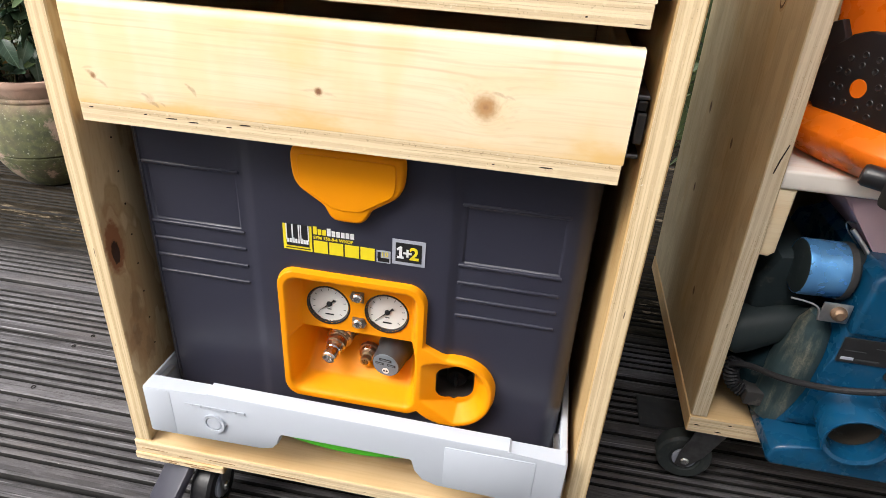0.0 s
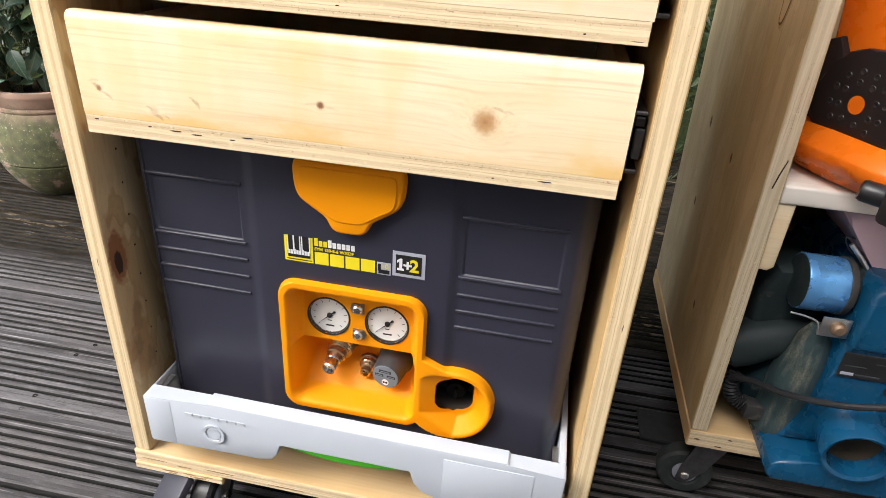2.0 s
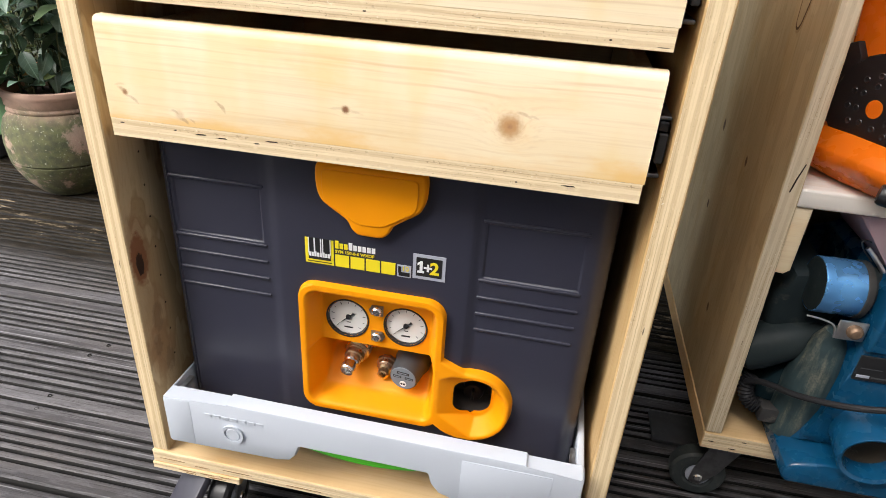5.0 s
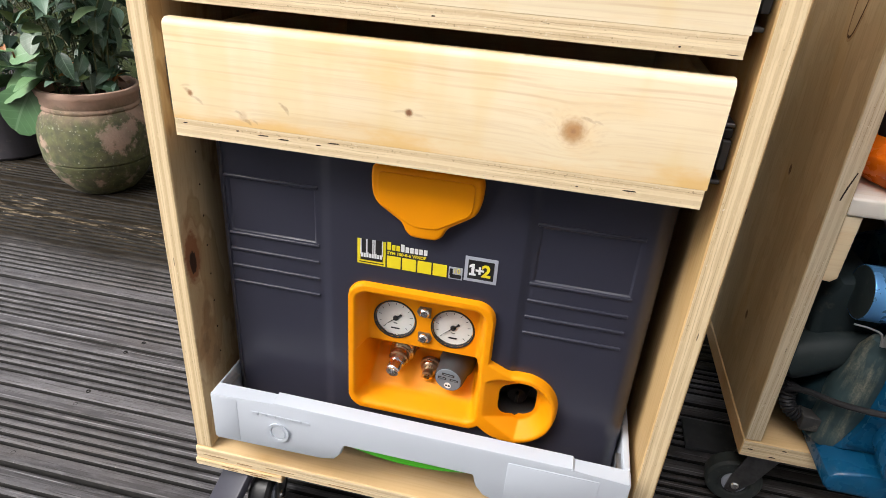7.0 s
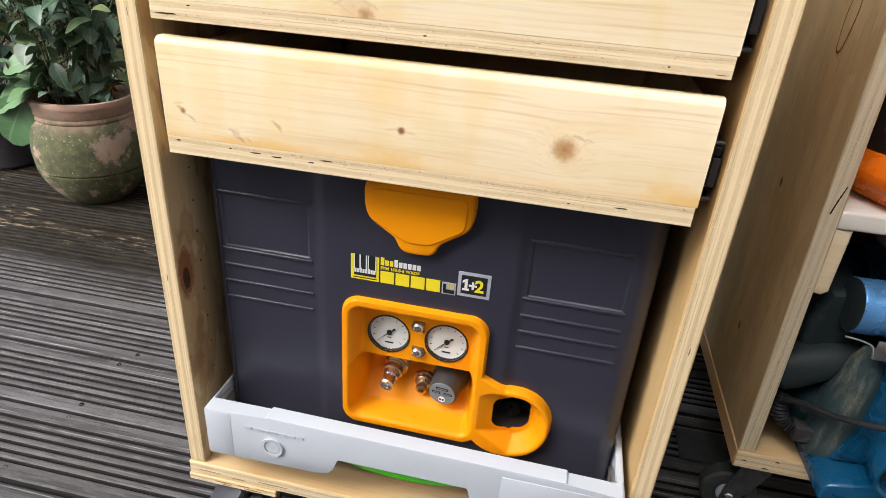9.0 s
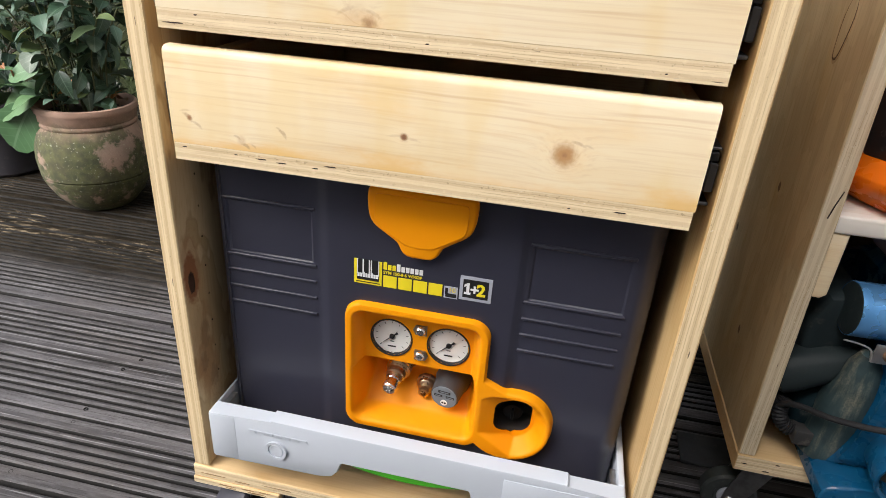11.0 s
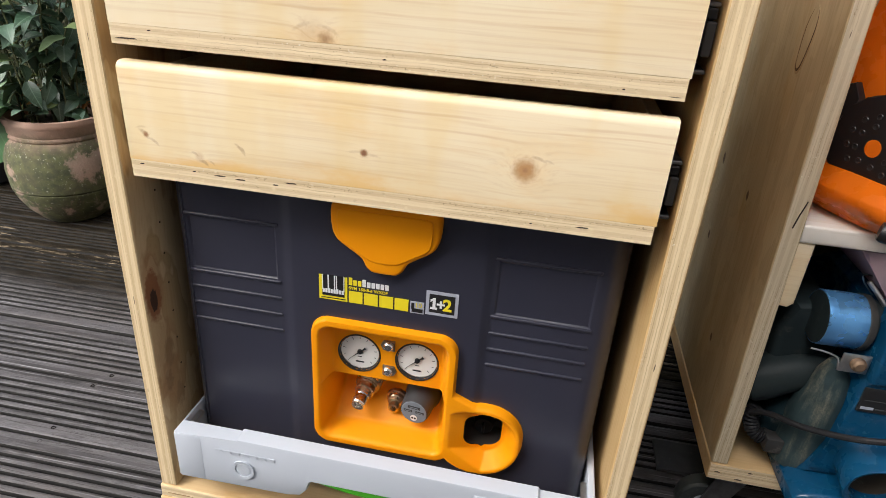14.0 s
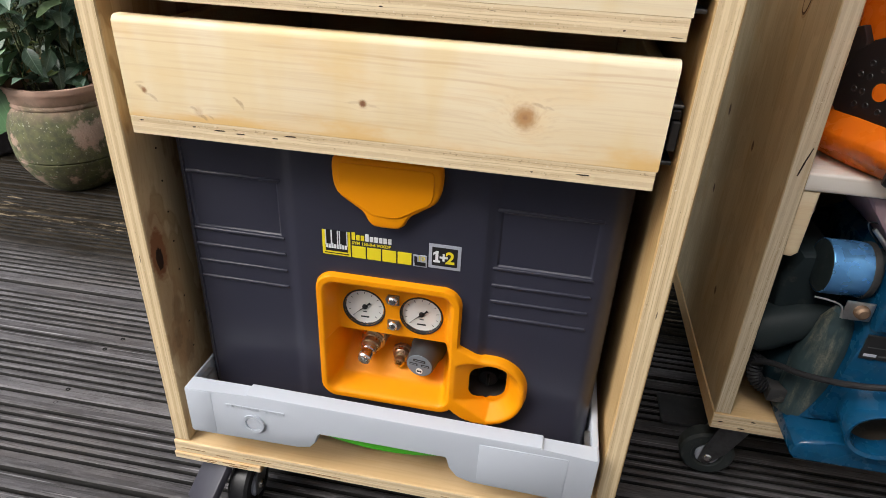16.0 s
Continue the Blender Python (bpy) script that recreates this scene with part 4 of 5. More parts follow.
bmesh.ops.delete(cav, geom=[f for f in cav.faces if f.calc_center_median().y < 0.047], context="FACES")
part("cavity", cav, M_HOLE, panel)
kn = part("power_knob", lathe([(0, 0.018), (0.0090, 0.018), (0.0102, 0.016), (0.0112, 0.004), (0.0140, 0.0)], aim((0.3335, 0.0735, 0.2100), (0, -1, 0)), 24), M_BLACK, panel, "black switch knob in the hole")
part("pointer", box(0.3320, 0.3350, 0.0500, 0.0560, 0.2040, 0.2160, 0.0012, 2), M_BLACK, kn)


def gauge(x, z):
    y = SY + 0.0175
    g = part("gauge", lathe([(0.0196, -0.001), (0.0200, 0.0026), (0.0204, 0.0036), (0.0214, 0.0038), (0.0219, 0.0028), (0.0219, 0.001)], aim((x, y, z), (0, -1, 0)), 44), M_BLACK, comp, "round pressure gauge sunk in a black rim")
    part("dial", lathe([(0, 0.0), (0.0197, 0.0), (0.0197, -0.001)], aim((x, y, z), (0, -1, 0)), 40), M_DIAL, g)
    part("bezel", lathe([(0.0189, 0.0001), (0.0192, 0.0007), (0.0197, 0.0006)], aim((x, y, z), (0, -1, 0)), 44), M_CHROME, g)
    yd = y - 0.0002
    for k in range(11):
        a = radians(225 - 27 * k)
        c, s = math.cos(a), math.sin(a)
        r0, r1, h = (0.0152 if k % 2 else 0.0145), 0.0172, 0.00024
        q = [(x + c * r0 - s * h, z + s * r0 + c * h), (x + c * r1 - s * h, z + s * r1 + c * h), (x + c * r1 + s * h, z + s * r1 - c * h), (x + c * r0 + s * h, z + s * r0 - c * h)]
        part("tick", prism(q, yd - 0.0002, yd), M_INK, g)
    part("printed_bar", box(x - 0.0043, x + 0.0043, yd - 0.0002, yd, z - 0.0128, z - 0.0112), M_INK, g)
    part("printed_bar", box(x - 0.002, x + 0.002, yd - 0.0002, yd, z - 0.0065, z - 0.0055), M_KNOB, g)
    a = radians(222)
    c, s = math.cos(a), math.sin(a)
    q = [(x + c * 0.0145, z + s * 0.0145), (x + s * 0.0007 - c * 0.005, z - c * 0.0007 - s * 0.005), (x - c * 0.0075 + s * 0.0014, z - s * 0.0075 - c * 0.0014), (x - c * 0.0075 - s * 0.0014, z - s * 0.0075 + c * 0.0014), (x - s * 0.0007 - c * 0.005, z + c * 0.0007 - s * 0.005)]
    part("needle", prism(q, yd - 0.0012, yd - 0.0006), M_INK, g)
    part("needle_hub", lathe([(0, 0.0018), (0.0024, 0.0016), (0.0028, 0)], aim((x, yd, z), (0, -1, 0)), 16), M_INK, g)


for gx, gz in GAUGES:
    gauge(gx, gz)
for z, k in ((0.2983, 1), (0.2690, -1)):
    y = SY + 0.015
    s = part("panel_clip", prism([(0.2358 + k * px, z + pz) for px, pz in ((-0.0082, 0.0), (-0.0055, -0.0052), (0.0057, -0.0055), (0.0057, 0.0055), (-0.0055, 0.0052))][::k], y - 0.003, y + 0.002, 0.0006, 2), M_CLIP, comp, "small steel clip with bright screw")
    part("screw", lathe([(0, 0.0034), (0.0034, 0.0031), (0.0048, 0.0018), (0.0050, 0)], aim((0.2358, y - 0.003, z), (0, -1, 0)), 16), M_CHROME, s)


def turned(name, at, way, profile, mat, parent, label="", seg=24):
    return part(name, lathe(profile, aim(at, way), seg), mat, parent, label)


way = (-0.08, -0.97, -0.18)
cp = turned("hose_coupling", (0.2120, 0.086, 0.2370), way, [(0, 0), (0.0150, 0), (0.0154, 0.002), (0.0154, 0.009), (0.0122, 0.010), (0.0122, 0.012)] + [(0.0122 + 0.0010 * (k % 2), 0.0130 + 0.0018 * k) for k in range(8)] + [(0.0108, 0.0275)], M_BRASS, comp, "brass quick-release hose coupling")
turned("sleeve", Vector((0.2120, 0.086, 0.2370)) + Vector(way).normalized() * 0.026, way, [(0.0112, 0), (0.0112, 0.002), (0.0098, 0.003), (0.0094, 0.006), (0.0102, 0.007), (0.0102, 0.009), (0.0086, 0.010), (0.0080, 0.014)], M_BRASS, cp)
turned("nozzle", Vector((0.2120, 0.086, 0.2370)) + Vector(way).normalized() * 0.0385, way, [(0.0080, 0), (0.0076, 0.003), (0.0066, 0.004), (0.0066, 0.007), (0.0074, 0.008), (0.0074, 0.0135), (0.0064, 0.0150), (0.0046, 0.0148), (0.0042, 0.008), (0, 0.007)], M_CHROME, cp)
nip = turned("air_nipple", (0.2405, 0.070, 0.2172), (-0.03, -0.99, -0.08), [(0, 0), (0.0112, 0), (0.0116, 0.002), (0.0112, 0.004), (0.0094, 0.0045), (0.0094, 0.0085), (0.0080, 0.0100), (0.0055, 0.0110)], M_COPPER, comp, "small copper-coloured air nipple", 10)
turned("tip", (0.2402, 0.0595, 0.2164), (-0.03, -0.99, -0.08), [(0.0062, 0), (0.0066, 0.0015), (0.0050, 0.0025), (0.0050, 0.0045), (0.0057, 0.0052), (0.0056, 0.0085), (0.0034, 0.0090), (0.0030, 0.005), (0, 0.004)], M_BRASS, nip, "", 18)
rk = turned("regulator_knob", (0.2685, 0.080, 0.2265), (-0.12, -0.985, -0.06), [(0, 0), (0.0185, 0), (0.0185, 0.012), (0.0165, 0.016), (0.0150, 0.036), (0.0140, 0.0385), (0, 0.0385)], M_KNOB, comp, "dark grey pressure regulator knob", 28)
kt = aim((0.2685, 0.080, 0.2265), (-0.12, -0.985, -0.06))
turned("knob_face", kt @ Vector((0, 0, 0.0386)), (-0.12, -0.985, -0.06), [(0.0136, 0), (0.0132, 0.0006), (0, 0.0006)], M_KNOBFACE, rk)
fb = kt @ Vector((0, 0, 0.0394))


def knob_mark(dx, dz, bm, mat, lift=0.0):
    o = part("knob_mark", bm, mat, None)
    o.matrix_basis = Matrix.Translation(fb - origin(comp)) @ pose(0, 0, 0, 3.5, 0, -7) @ pose(dx, -lift, dz)
    o.parent = rk


for dx, dz, w, h in ((0.0, 0.0066, 0.0130, 0.0017), (-0.0062, 0.0012, 0.0088, 0.0015), (0.0062, 0.0012, 0.0088, 0.0015)):
    knob_mark(dx, dz, box(-w / 2, w / 2, -0.0002, 0.0002, -h, h, 0.0002, 1), M_INK)
    knob_mark(dx, dz, box(-w * 0.36, w * 0.36, -0.0002, 0.0002, -0.0004, 0.0004), M_KNOBFACE, 0.0003)
knob_mark(0.0, -0.0070, lathe([(0, 0.0002), (0.0036, 0.0002), (0.0036, -0.0002)], aim((0, 0, 0), (0, -1, 0)), 20), M_DIAL)
for dx in (-0.0014, 0.0014):
    knob_mark(dx, -0.0070, lathe([(0, 0.0002), (0.0012, 0.0002), (0.0012, -0.0002)], aim((0, 0, 0), (0, -1, 0)), 10), M_INK, 0.0003)

# printed label
LY = SY - 0.0005


def flat(name, x0, x1, z0, z1, mat, lift=0.0, parent=comp):
    return part(name, box(x0, x1, LY - lift - 0.0002, LY - lift + 0.0003, z0, z1), mat, parent)


logo = flat("maker_badge", 0.1725, 0.1990, 0.3490, 0.3740, M_PRINTY)
flat("badge_field", 0.1755, 0.1965, 0.3532, 0.3745, M_INK, 0.0003, logo)
for x, w in ((0.1755, 0.0010), (0.1808, 0.0013), (0.1868, 0.0010), (0.1886, 0.0010), (0.1957, 0.0008)):
    flat("badge_bar", x, x + w, 0.3590, 0.3745, M_PRINTW, 0.0006, logo)
for k in range(8):
    flat("badge_bar", 0.1760 + k * 0.00255, 0.1780 + k * 0.00255, 0.3562, 0.3562 + (0.0050 if k in (2, 5) else 0.0040), M_PRINTW, 0.0006, logo)
flat("badge_bar", 0.1745, 0.1975, 0.3506, 0.3514, M_INK, 0.0003, logo)
for k in range(9):
    h = (0.0075 if k == 0 else 0.0052) if k != 3 else 0.0072
    flat("name_bar", 0.2005 + k * 0.0042, 0.2037 + k * 0.0042, 0.3672, 0.3672 + h, M_PRINTY if k < 3 else M_PRINTW)
lettering("model_text", "SYM 150-8-6 WXOF", 0.0042, (0.2005, LY - 0.0002, 0.3628), M_PRINTY, comp, bold=0.00012)
for k in range(4):
    flat("yellow_square", 0.2005 + k * 0.0142, 0.2132 + k * 0.0142, 0.3490, 0.3610, M_PRINTY)
sq = flat("grey_square", 0.2575, 0.2700, 0.3485, 0.3605, M_PRINTG)
lettering("ten_text", "10", 0.0068, (0.2615, LY - 0.0006, 0.3550), M_PRINTY, sq)
flat("dark_mark", 0.2585, 0.2612, 0.3525, 0.3590, M_INK, 0.0003, sq)
flat("dark_mark", 0.2590, 0.2690, 0.3497, 0.3535, M_INK, 0.0003, sq)
bg = flat("number_badge", 0.2715, 0.3005, 0.3495, 0.3740, M_PRINTG)
flat("badge_field", 0.2745, 0.2975, 0.3525, 0.3710, M_INK, 0.0003, bg)
one = [(0.2758, 0.3560), (0.2818, 0.3560), (0.2818, 0.3580), (0.2803, 0.3580), (0.2803, 0.3675), (0.2785, 0.3675), (0.2757, 0.3655), (0.2757, 0.3632), (0.2777, 0.3645), (0.2777, 0.3580), (0.2758, 0.3580)]
part("one_text", prism(one, LY - 0.0010, LY - 0.0005), M_PRINTW, bg)
lettering("plus_text", "+", 0.0140, (0.2810, LY - 0.0007, 0.3565), M_PRINTW, bg, bold=0.0004)
lettering("two_text", "2", 0.0165, (0.2868, LY - 0.0008, 0.3560), M_PRINTY, bg, bold=0.0005)

# ---- second cabinet ----
CX, CY, CD, CW = 0.598, 0.162, 0.385, 0.48
LEAN = 0.026


def lean(b):
    """The cabinet is slightly racked: everything upright in it leans over above its base."""
    for v in b.verts:
        v.co.x -= LEAN * max(0.0, v.co.z - 0.1225)
    return b


# height and top board are unseen, made tall to shade the gap and sander
cab2 = thing("tool_cabinet", (CX + CW / 2, CY + CD / 2, DECK), "open plywood cabinet on casters holding two sanding machines", "cabinet")
for x0, x1 in ((CX, CX + 0.018), (CX + CW - 0.018, CX + CW)):
    part("side_panel", lean(faced_panel(x0, x1, CY, CY + CD, 0.1225, 1.15, 1)), (M_OUTSIDE, M_EDGE_GREY), cab2)
part("base_board", faced_panel(CX - 0.001, CX + CW + 0.001, CY - 0.001, CY + CD, 0.0985, 0.122, 1), (M_BASE, M_EDGE_H), cab2)
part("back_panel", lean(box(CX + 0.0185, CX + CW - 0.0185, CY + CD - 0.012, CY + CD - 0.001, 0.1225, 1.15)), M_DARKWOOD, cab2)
part("top_board", lean(box(CX - 0.01, CX + CW + 0.01, CY - 0.01, CY + CD, 1.1505, 1.17, 0.002)), M_BASE, cab2)
part("shelf", lean(box(CX + 0.0185, CX + CW - 0.0185, CY + 0.004, CY + CD - 0.0125, 0.4080, 0.4270, 0.003, 3)), M_SHELF, cab2, "pale planed pine shelf")
cleat = [(CX + 0.0185, 0.408), (CX + 0.0185, 0.336), (CX + 0.028, 0.335), (CX + 0.034, 0.340), (CX + 0.036, 0.4075)]
part("cleat", lean(prism(cleat, CY + 0.006, CY + 0.33, 0.003, 3)), M_PINE, cab2)
caster(cab2, 0.643, 0.198, 0.0985, 176)
for x, y, r in ((CX + CW - 0.05, CY + 0.05, 150), (CX + 0.05, CY + CD - 0.06, 40), (CX + CW - 0.05, CY + CD - 0.06, 10)):
    caster(cab2, x, y, 0.0985, r)

for k, (grow, x0, mt) in enumerate(((0.0026, 0.5978, M_PANEL), (0.0012, 0.5977, M_CRACK), (0.0, 0.5976, M_OUTSIDE))):
    oval = [(0.2400 + (0.0105 + 1.6 * grow) * math.cos(a) * (1 + 0.10 * math.sin(3 * a)) - 0.006 * math.sin(a), 0.588 - 1.2 * grow + (0.030 + grow) * math.sin(a)) for a in [2 * math.pi * i / 20 for i in range(20)]]
    b = prism(oval, -0.5981, -x0)
    bmesh.ops.rotate(b, verts=b.verts, cent=(0, 0, 0), matrix=Matrix.Rotation(radians(90), 3, "Z"))
    part(("plug_rim", "plug_gap", "plug")[k], lean(b), mt, cab2, ("", "", "oval plywood repair plug")[k])
chip = [(0.6005, 0.424), (0.6030, 0.437), (0.6072, 0.4520), (0.6079, 0.4522), (0.6043, 0.4375), (0.6015, 0.4240)]
part("ply_void", lean(prism([(x + 0.0045, z) for x, z in chip], 0.1612, 0.1622)), M_VOID, cab2)
for x, z, w in ((0.604, 0.1105, 0.006), (0.640, 0.1165, 0.005), (0.628, 0.104, 0.008)):
    part("ply_void", prism([(x, z), (x + w * 0.5, z - 0.0005), (x + w, z), (x + w * 0.6, z + 0.0006)], 0.1602, 0.1611), M_VOID, cab2)

# ---- blue sanding machine ----
sander = thing("belt_sander", (0.80, 0.25, 0.1222), "dusty blue bench belt sander with black cable", "sander")
foot = [(0.670, 0.1225), (0.6655, 0.127), (0.664, 0.134), (0.6655, 0.142), (0.671, 0.148), (0.682, 0.152), (0.70, 0.154), (0.98, 0.156), (1.0, 0.145), (1.0, 0.1225)]
part("foot_casting", prism(foot, 0.105, 0.42, 0.0045, 3), M_BLUE, sander)
body = [(0.676, 0.150), (0.683, 0.165), (0.692, 0.195), (0.698, 0.24), (0.703, 0.285), (0.712, 0.315), (0.735, 0.325), (0.98, 0.325), (0.99, 0.150)]
part("housing", prism(body, 0.135, 0.36, 0.016, 4), M_BLUE, sander)
part("upper_housing", prism([(0.704, 0.282), (0.704, 0.343), (0.712, 0.352), (0.98, 0.352), (0.98, 0.282)], 0.129, 0.30, 0.006, 3), M_BLUE, sander)
shoulder = [(0.640, 0.165), (0.650, 0.20), (0.672, 0.228), (0.700, 0.236), (0.712, 0.15), (0.668, 0.15)]
part("side_casting", prism(shoulder, 0.172, 0.36, 0.012, 3), M_BLUEDARK, sander)
part("drum", lathe([(0, 0), (0.045, 0), (0.052, 0.006), (0.052, 0.09), (0.045, 0.10), (0, 0.10)], aim((0.625, 0.31, 0.235), (1, -0.12, 0.1)), 36), M_DRUM, sander, "dark dusty drive drum")
part("arm", lathe([(0, 0), (0.022, 0.0), (0.0265, 0.005), (0.0265, 0.02), (0.0215, 0.055), (0.013, 0.084), (0.009, 0.088), (0, 0.089)], aim((0.614, 0.194, 0.224), (0.073, -0.010, 0.040)), 32), M_ARM, sander, "dusty dark cast arm")
part("web", lathe([(0.034, -0.012), (0.031, 0.020), (0.028, 0.050), (0.023, 0.082), (0.016, 0.108), (0.009, 0.124), (0.0, 0.128)], aim((0.688, 0.176, 0.160), (-0.02, -0.10, 1.0)), 28), M_WEB, sander, "sawdust-covered casting neck")
way = aim((0.684, 0.178, 0.326), (1, 0.02, 0.0))
mo = part("motor", lathe([(0.0276, -0.0292), (0.0284, -0.0288), (0.0287, -0.0280), (0.0287, 0.0105), (0.0280, 0.012), (0.024, 0.012)], way, 44), M_MOTOR, sander, "blue metallic motor cover")
part("end_cap", lathe([(0, -0.0300), (0.020, -0.0296), (0.0268, -0.0292), (0.0277, -0.0285)], way, 40), M_DRUM, mo, "dark dusty motor end")
part("rear_ring", lathe([(0.0289, 0.0085), (0.0296, 0.0095), (0.0296, 0.0150), (0.024, 0.016)], way, 40), M_GLUE, mo)
part("shaft_housing", lathe([(0.022, 0.0), (0.024, 0.02), (0.024, 0.05), (0, 0.05)], way, 32), M_DRUM, mo)
part("motor_mount", prism([(0.632, 0.245), (0.628, 0.300), (0.640, 0.330), (0.672, 0.335), (0.700, 0.300), (0.690, 0.262)], 0.188, 0.30, 0.010, 3), M_DRUM, sander)
br = part("bracket", box(0.6745, 0.7015, 0.1405, 0.1430, 0.2870, 0.3085, 0.0010, 2), M_STEEL, sander, "bright steel clamp bracket")
part("bolt", lathe([(0, 0.0075), (0.0045, 0.0070), (0.0068, 0.0050), (0.0074, 0.0025), (0.0074, 0)], aim((0.690, 0.1405, 0.2985), (0, -1, 0)), 14), M_RUST, br)
part("strap", tube([(0.646, 0.146, 0.3055), (0.660, 0.143, 0.3050), (0.671, 0.1415, 0.3010), (0.6745, 0.1410, 0.2880)], 0.0010, 8), M_STEEL, br)
part("sanding_belt", prism([(0.724, 0.328), (0.7235, 0.338), (0.7150, 0.352), (0.7020, 0.368), (0.6860, 0.388), (0.6700, 0.405), (0.95, 0.406), (0.95, 0.328)], 0.176, 0.30, 0.004, 2), M_BELT, sander, "worn mauve abrasive belt")
part("belt_guard", tube([(0.690, 0.178, 0.372), (0.700, 0.176, 0.362), (0.711, 0.174, 0.349), (0.719, 0.173, 0.336), (0.722, 0.173, 0.326)], 0.0024, 8), M_STEEL, sander)
part("spring_clip", tube([(0.705, 0.19, 0.352), (0.692, 0.19, 0.366), (0.690, 0.19, 0.374), (0.704, 0.19, 0.372)], 0.0008, 6), M_DARKSTEEL, sander)
pw = Vector((-0.10, -0.97, -0.10))
po = part("dust_port", lathe([(0.0325, 0.0), (0.0325, 0.046), (0.0315, 0.0485), (0.0300, 0.0485), (0.0270, 0.046), (0.0255, 0.012), (0.0, 0.010)], aim((0.737, 0.140, 0.186), pw), 48), M_BLUE, sander, "round blue dust port")
part("port_dirt", lathe([(0.0262, 0.026), (0.018, 0.022), (0, 0.020)], aim((0.737, 0.140, 0.186), pw), 24), M_SAWDUST, po)
pl = part("rating_plate", box(0.702, 0.775, 0.1332, 0.1352, 0.248, 0.277, 0.0004, 1), M_INK, sander, "black rating plate")
for x, w, z, h in ((0.705, 0.012, 0.2515, 0.0031), (0.719, 0.022, 0.252, 0.0016), (0.706, 0.020, 0.262, 0.0008), (0.733, 0.030, 0.268, 0.0008)):
    part("plate_mark", box(x, x + w, 0.1328, 0.1333, z, z + h), M_PRINTG if h > 0.003 else M_KNOB, pl)
part("bolt_recess", lathe([(0, 0.0006), (0.0055, 0.0006), (0.0058, 0)], aim((0.688, 0.1482, 0.176), (0, -1, 0)), 16), M_INK, sander)
for x, z in ((0.757, 0.238), (0.752, 0.2005)):
    part("bolt_recess", lathe([(0, 0.0006), (0.006, 0.0006), (0.0062, 0)], aim((x, 0.1345, z), (0, -1, 0)), 16), M_INK, sander)
ca = part("cable", tube([(0.618 + 0.010, 0.178, 0.180), (0.626, 0.170, 0.198), (0.640, 0.158, 0.207), (0.664, 0.136, 0.214), (0.70, 0.110, 0.230), (0.74, 0.098, 0.246), (0.80, 0.096, 0.268), (0.86, 0.098, 0.28)], 0.0035, 10), M_CABLE, sander, "black power cable")
part("strain_relief", tube([(0.632, 0.180, 0.200), (0.628, 0.176, 0.186), (0.633, 0.172, 0.172), (0.644, 0.168, 0.166)], 0.0075, 12, ribs=0.22), M_CABLE, ca)
part("connector", box(0.644, 0.668, 0.156, 0.178, 0.1555, 0.1745, 0.002, 2), M_GLUE, ca)
part("connector", box(0.672, 0.679, 0.156, 0.172, 0.168, 0.180, 0.002, 2), M_GLUE, ca)

# ---- orange sanding machine ----
spindle = thing("spindle_sander", (0.67, 0.20, 0.4275), "orange plastic sanding machine with black perforated plate", "sander")
F = Matrix(((0.47, 0.88, 0, 0.650), (-0.88, 0.47, 0, 0.185), (0, 0, 1, 0.0), (0, 0, 0, 1)))


def local(b):
    bmesh.ops.transform(b, matrix=F, verts=b.verts)
    return b


def orange_base():
    """A bulging foot with a sloped top, lofted from plan outlines."""
    b = bmesh.new()
    rows = ((0.4276, 0.010, 0.9), (0.4315, 0.002, 0.95), (0.4420, -0.008, 0.98), (0.4450, -0.013, 1.0), (0.4580, -0.0165, 1.0), (0.4605, -0.015, 0.995), (0.4735, -0.001, 0.96), (0.4770, 0.008, 0.95))
    rings = []
    for z, n, s in rows:
        ring = []
        for u, d in ((-0.085, 0.05), (-0.080, 0.026), (-0.066, 0.010), (-0.045, 0.002), (-0.015, -0.001), (0.02, 0.0), (0.05, 0.002), (0.075, 0.012), (0.088, 0.03), (0.09, 0.05)):
            ring.append(b.verts.new((u * s, n + d, z)))
        ring += [b.verts.new((0.09 * s, 0.10, z)), b.verts.new((-0.085 * s, 0.10, z))]
        rings.append(ring)
    for a, c in zip(rings, rings[1:]):
        for i in range(len(a)):
            j = (i + 1) % len(a)
            b.faces.new((a[i], a[j], c[j], c[i]))
    b.faces.new(rings[0])
    b.faces.new(rings[-1])
    return local(b)


part("foot", orange_base(), M_ORANGE, spindle, smooth=50)
disc = [(0.047 * math.cos(radians(a)), 0.503 + 0.047 * math.sin(radians(a))) for a in range(-10, 191, 10)]
disc += [(-0.046, 0.480), (-0.040, 0.474), (0.040, 0.474), (0.046, 0.480)]
plate = part("plate", local(prism(disc, 0.002, 0.009, 0.002, 2)), M_BLACK, spindle, "black perforated plate")
for n, r in ((8, 0.0185), (12, 0.0275)):
    for k in range(n):
        a = 2 * math.pi * (k + 0.3) / n
        if r * math.sin(a) < -0.024:
            continue
        part("hole_rim", local(lathe([(0.0032, 0), (0.0026, 0.0007), (0.0018, 0.0002), (0, 0.0)], aim((r * math.cos(a), 0.002, 0.503 + r * math.sin(a)), (0, -1, 0)), 12)), M_BLACK, plate)
part("hub", local(lathe([(0, 0.0006), (0.0105, 0.0006), (0.0105, 0)], aim((0, 0.002, 0.502), (0, -1, 0)) @ Matrix.Scale(0.78, 4), 28)), M_ORANGE, plate, "orange centre of the plate")
part("tower", local(prism([(-0.055, 0.474), (-0.062, 0.60), (-0.055, 0.68), (-0.04, 0.70), (0.07, 0.70), (0.085, 0.66), (0.085, 0.474)], 0.016, 0.095, 0.010, 3)), M_ORANGE, spindle)
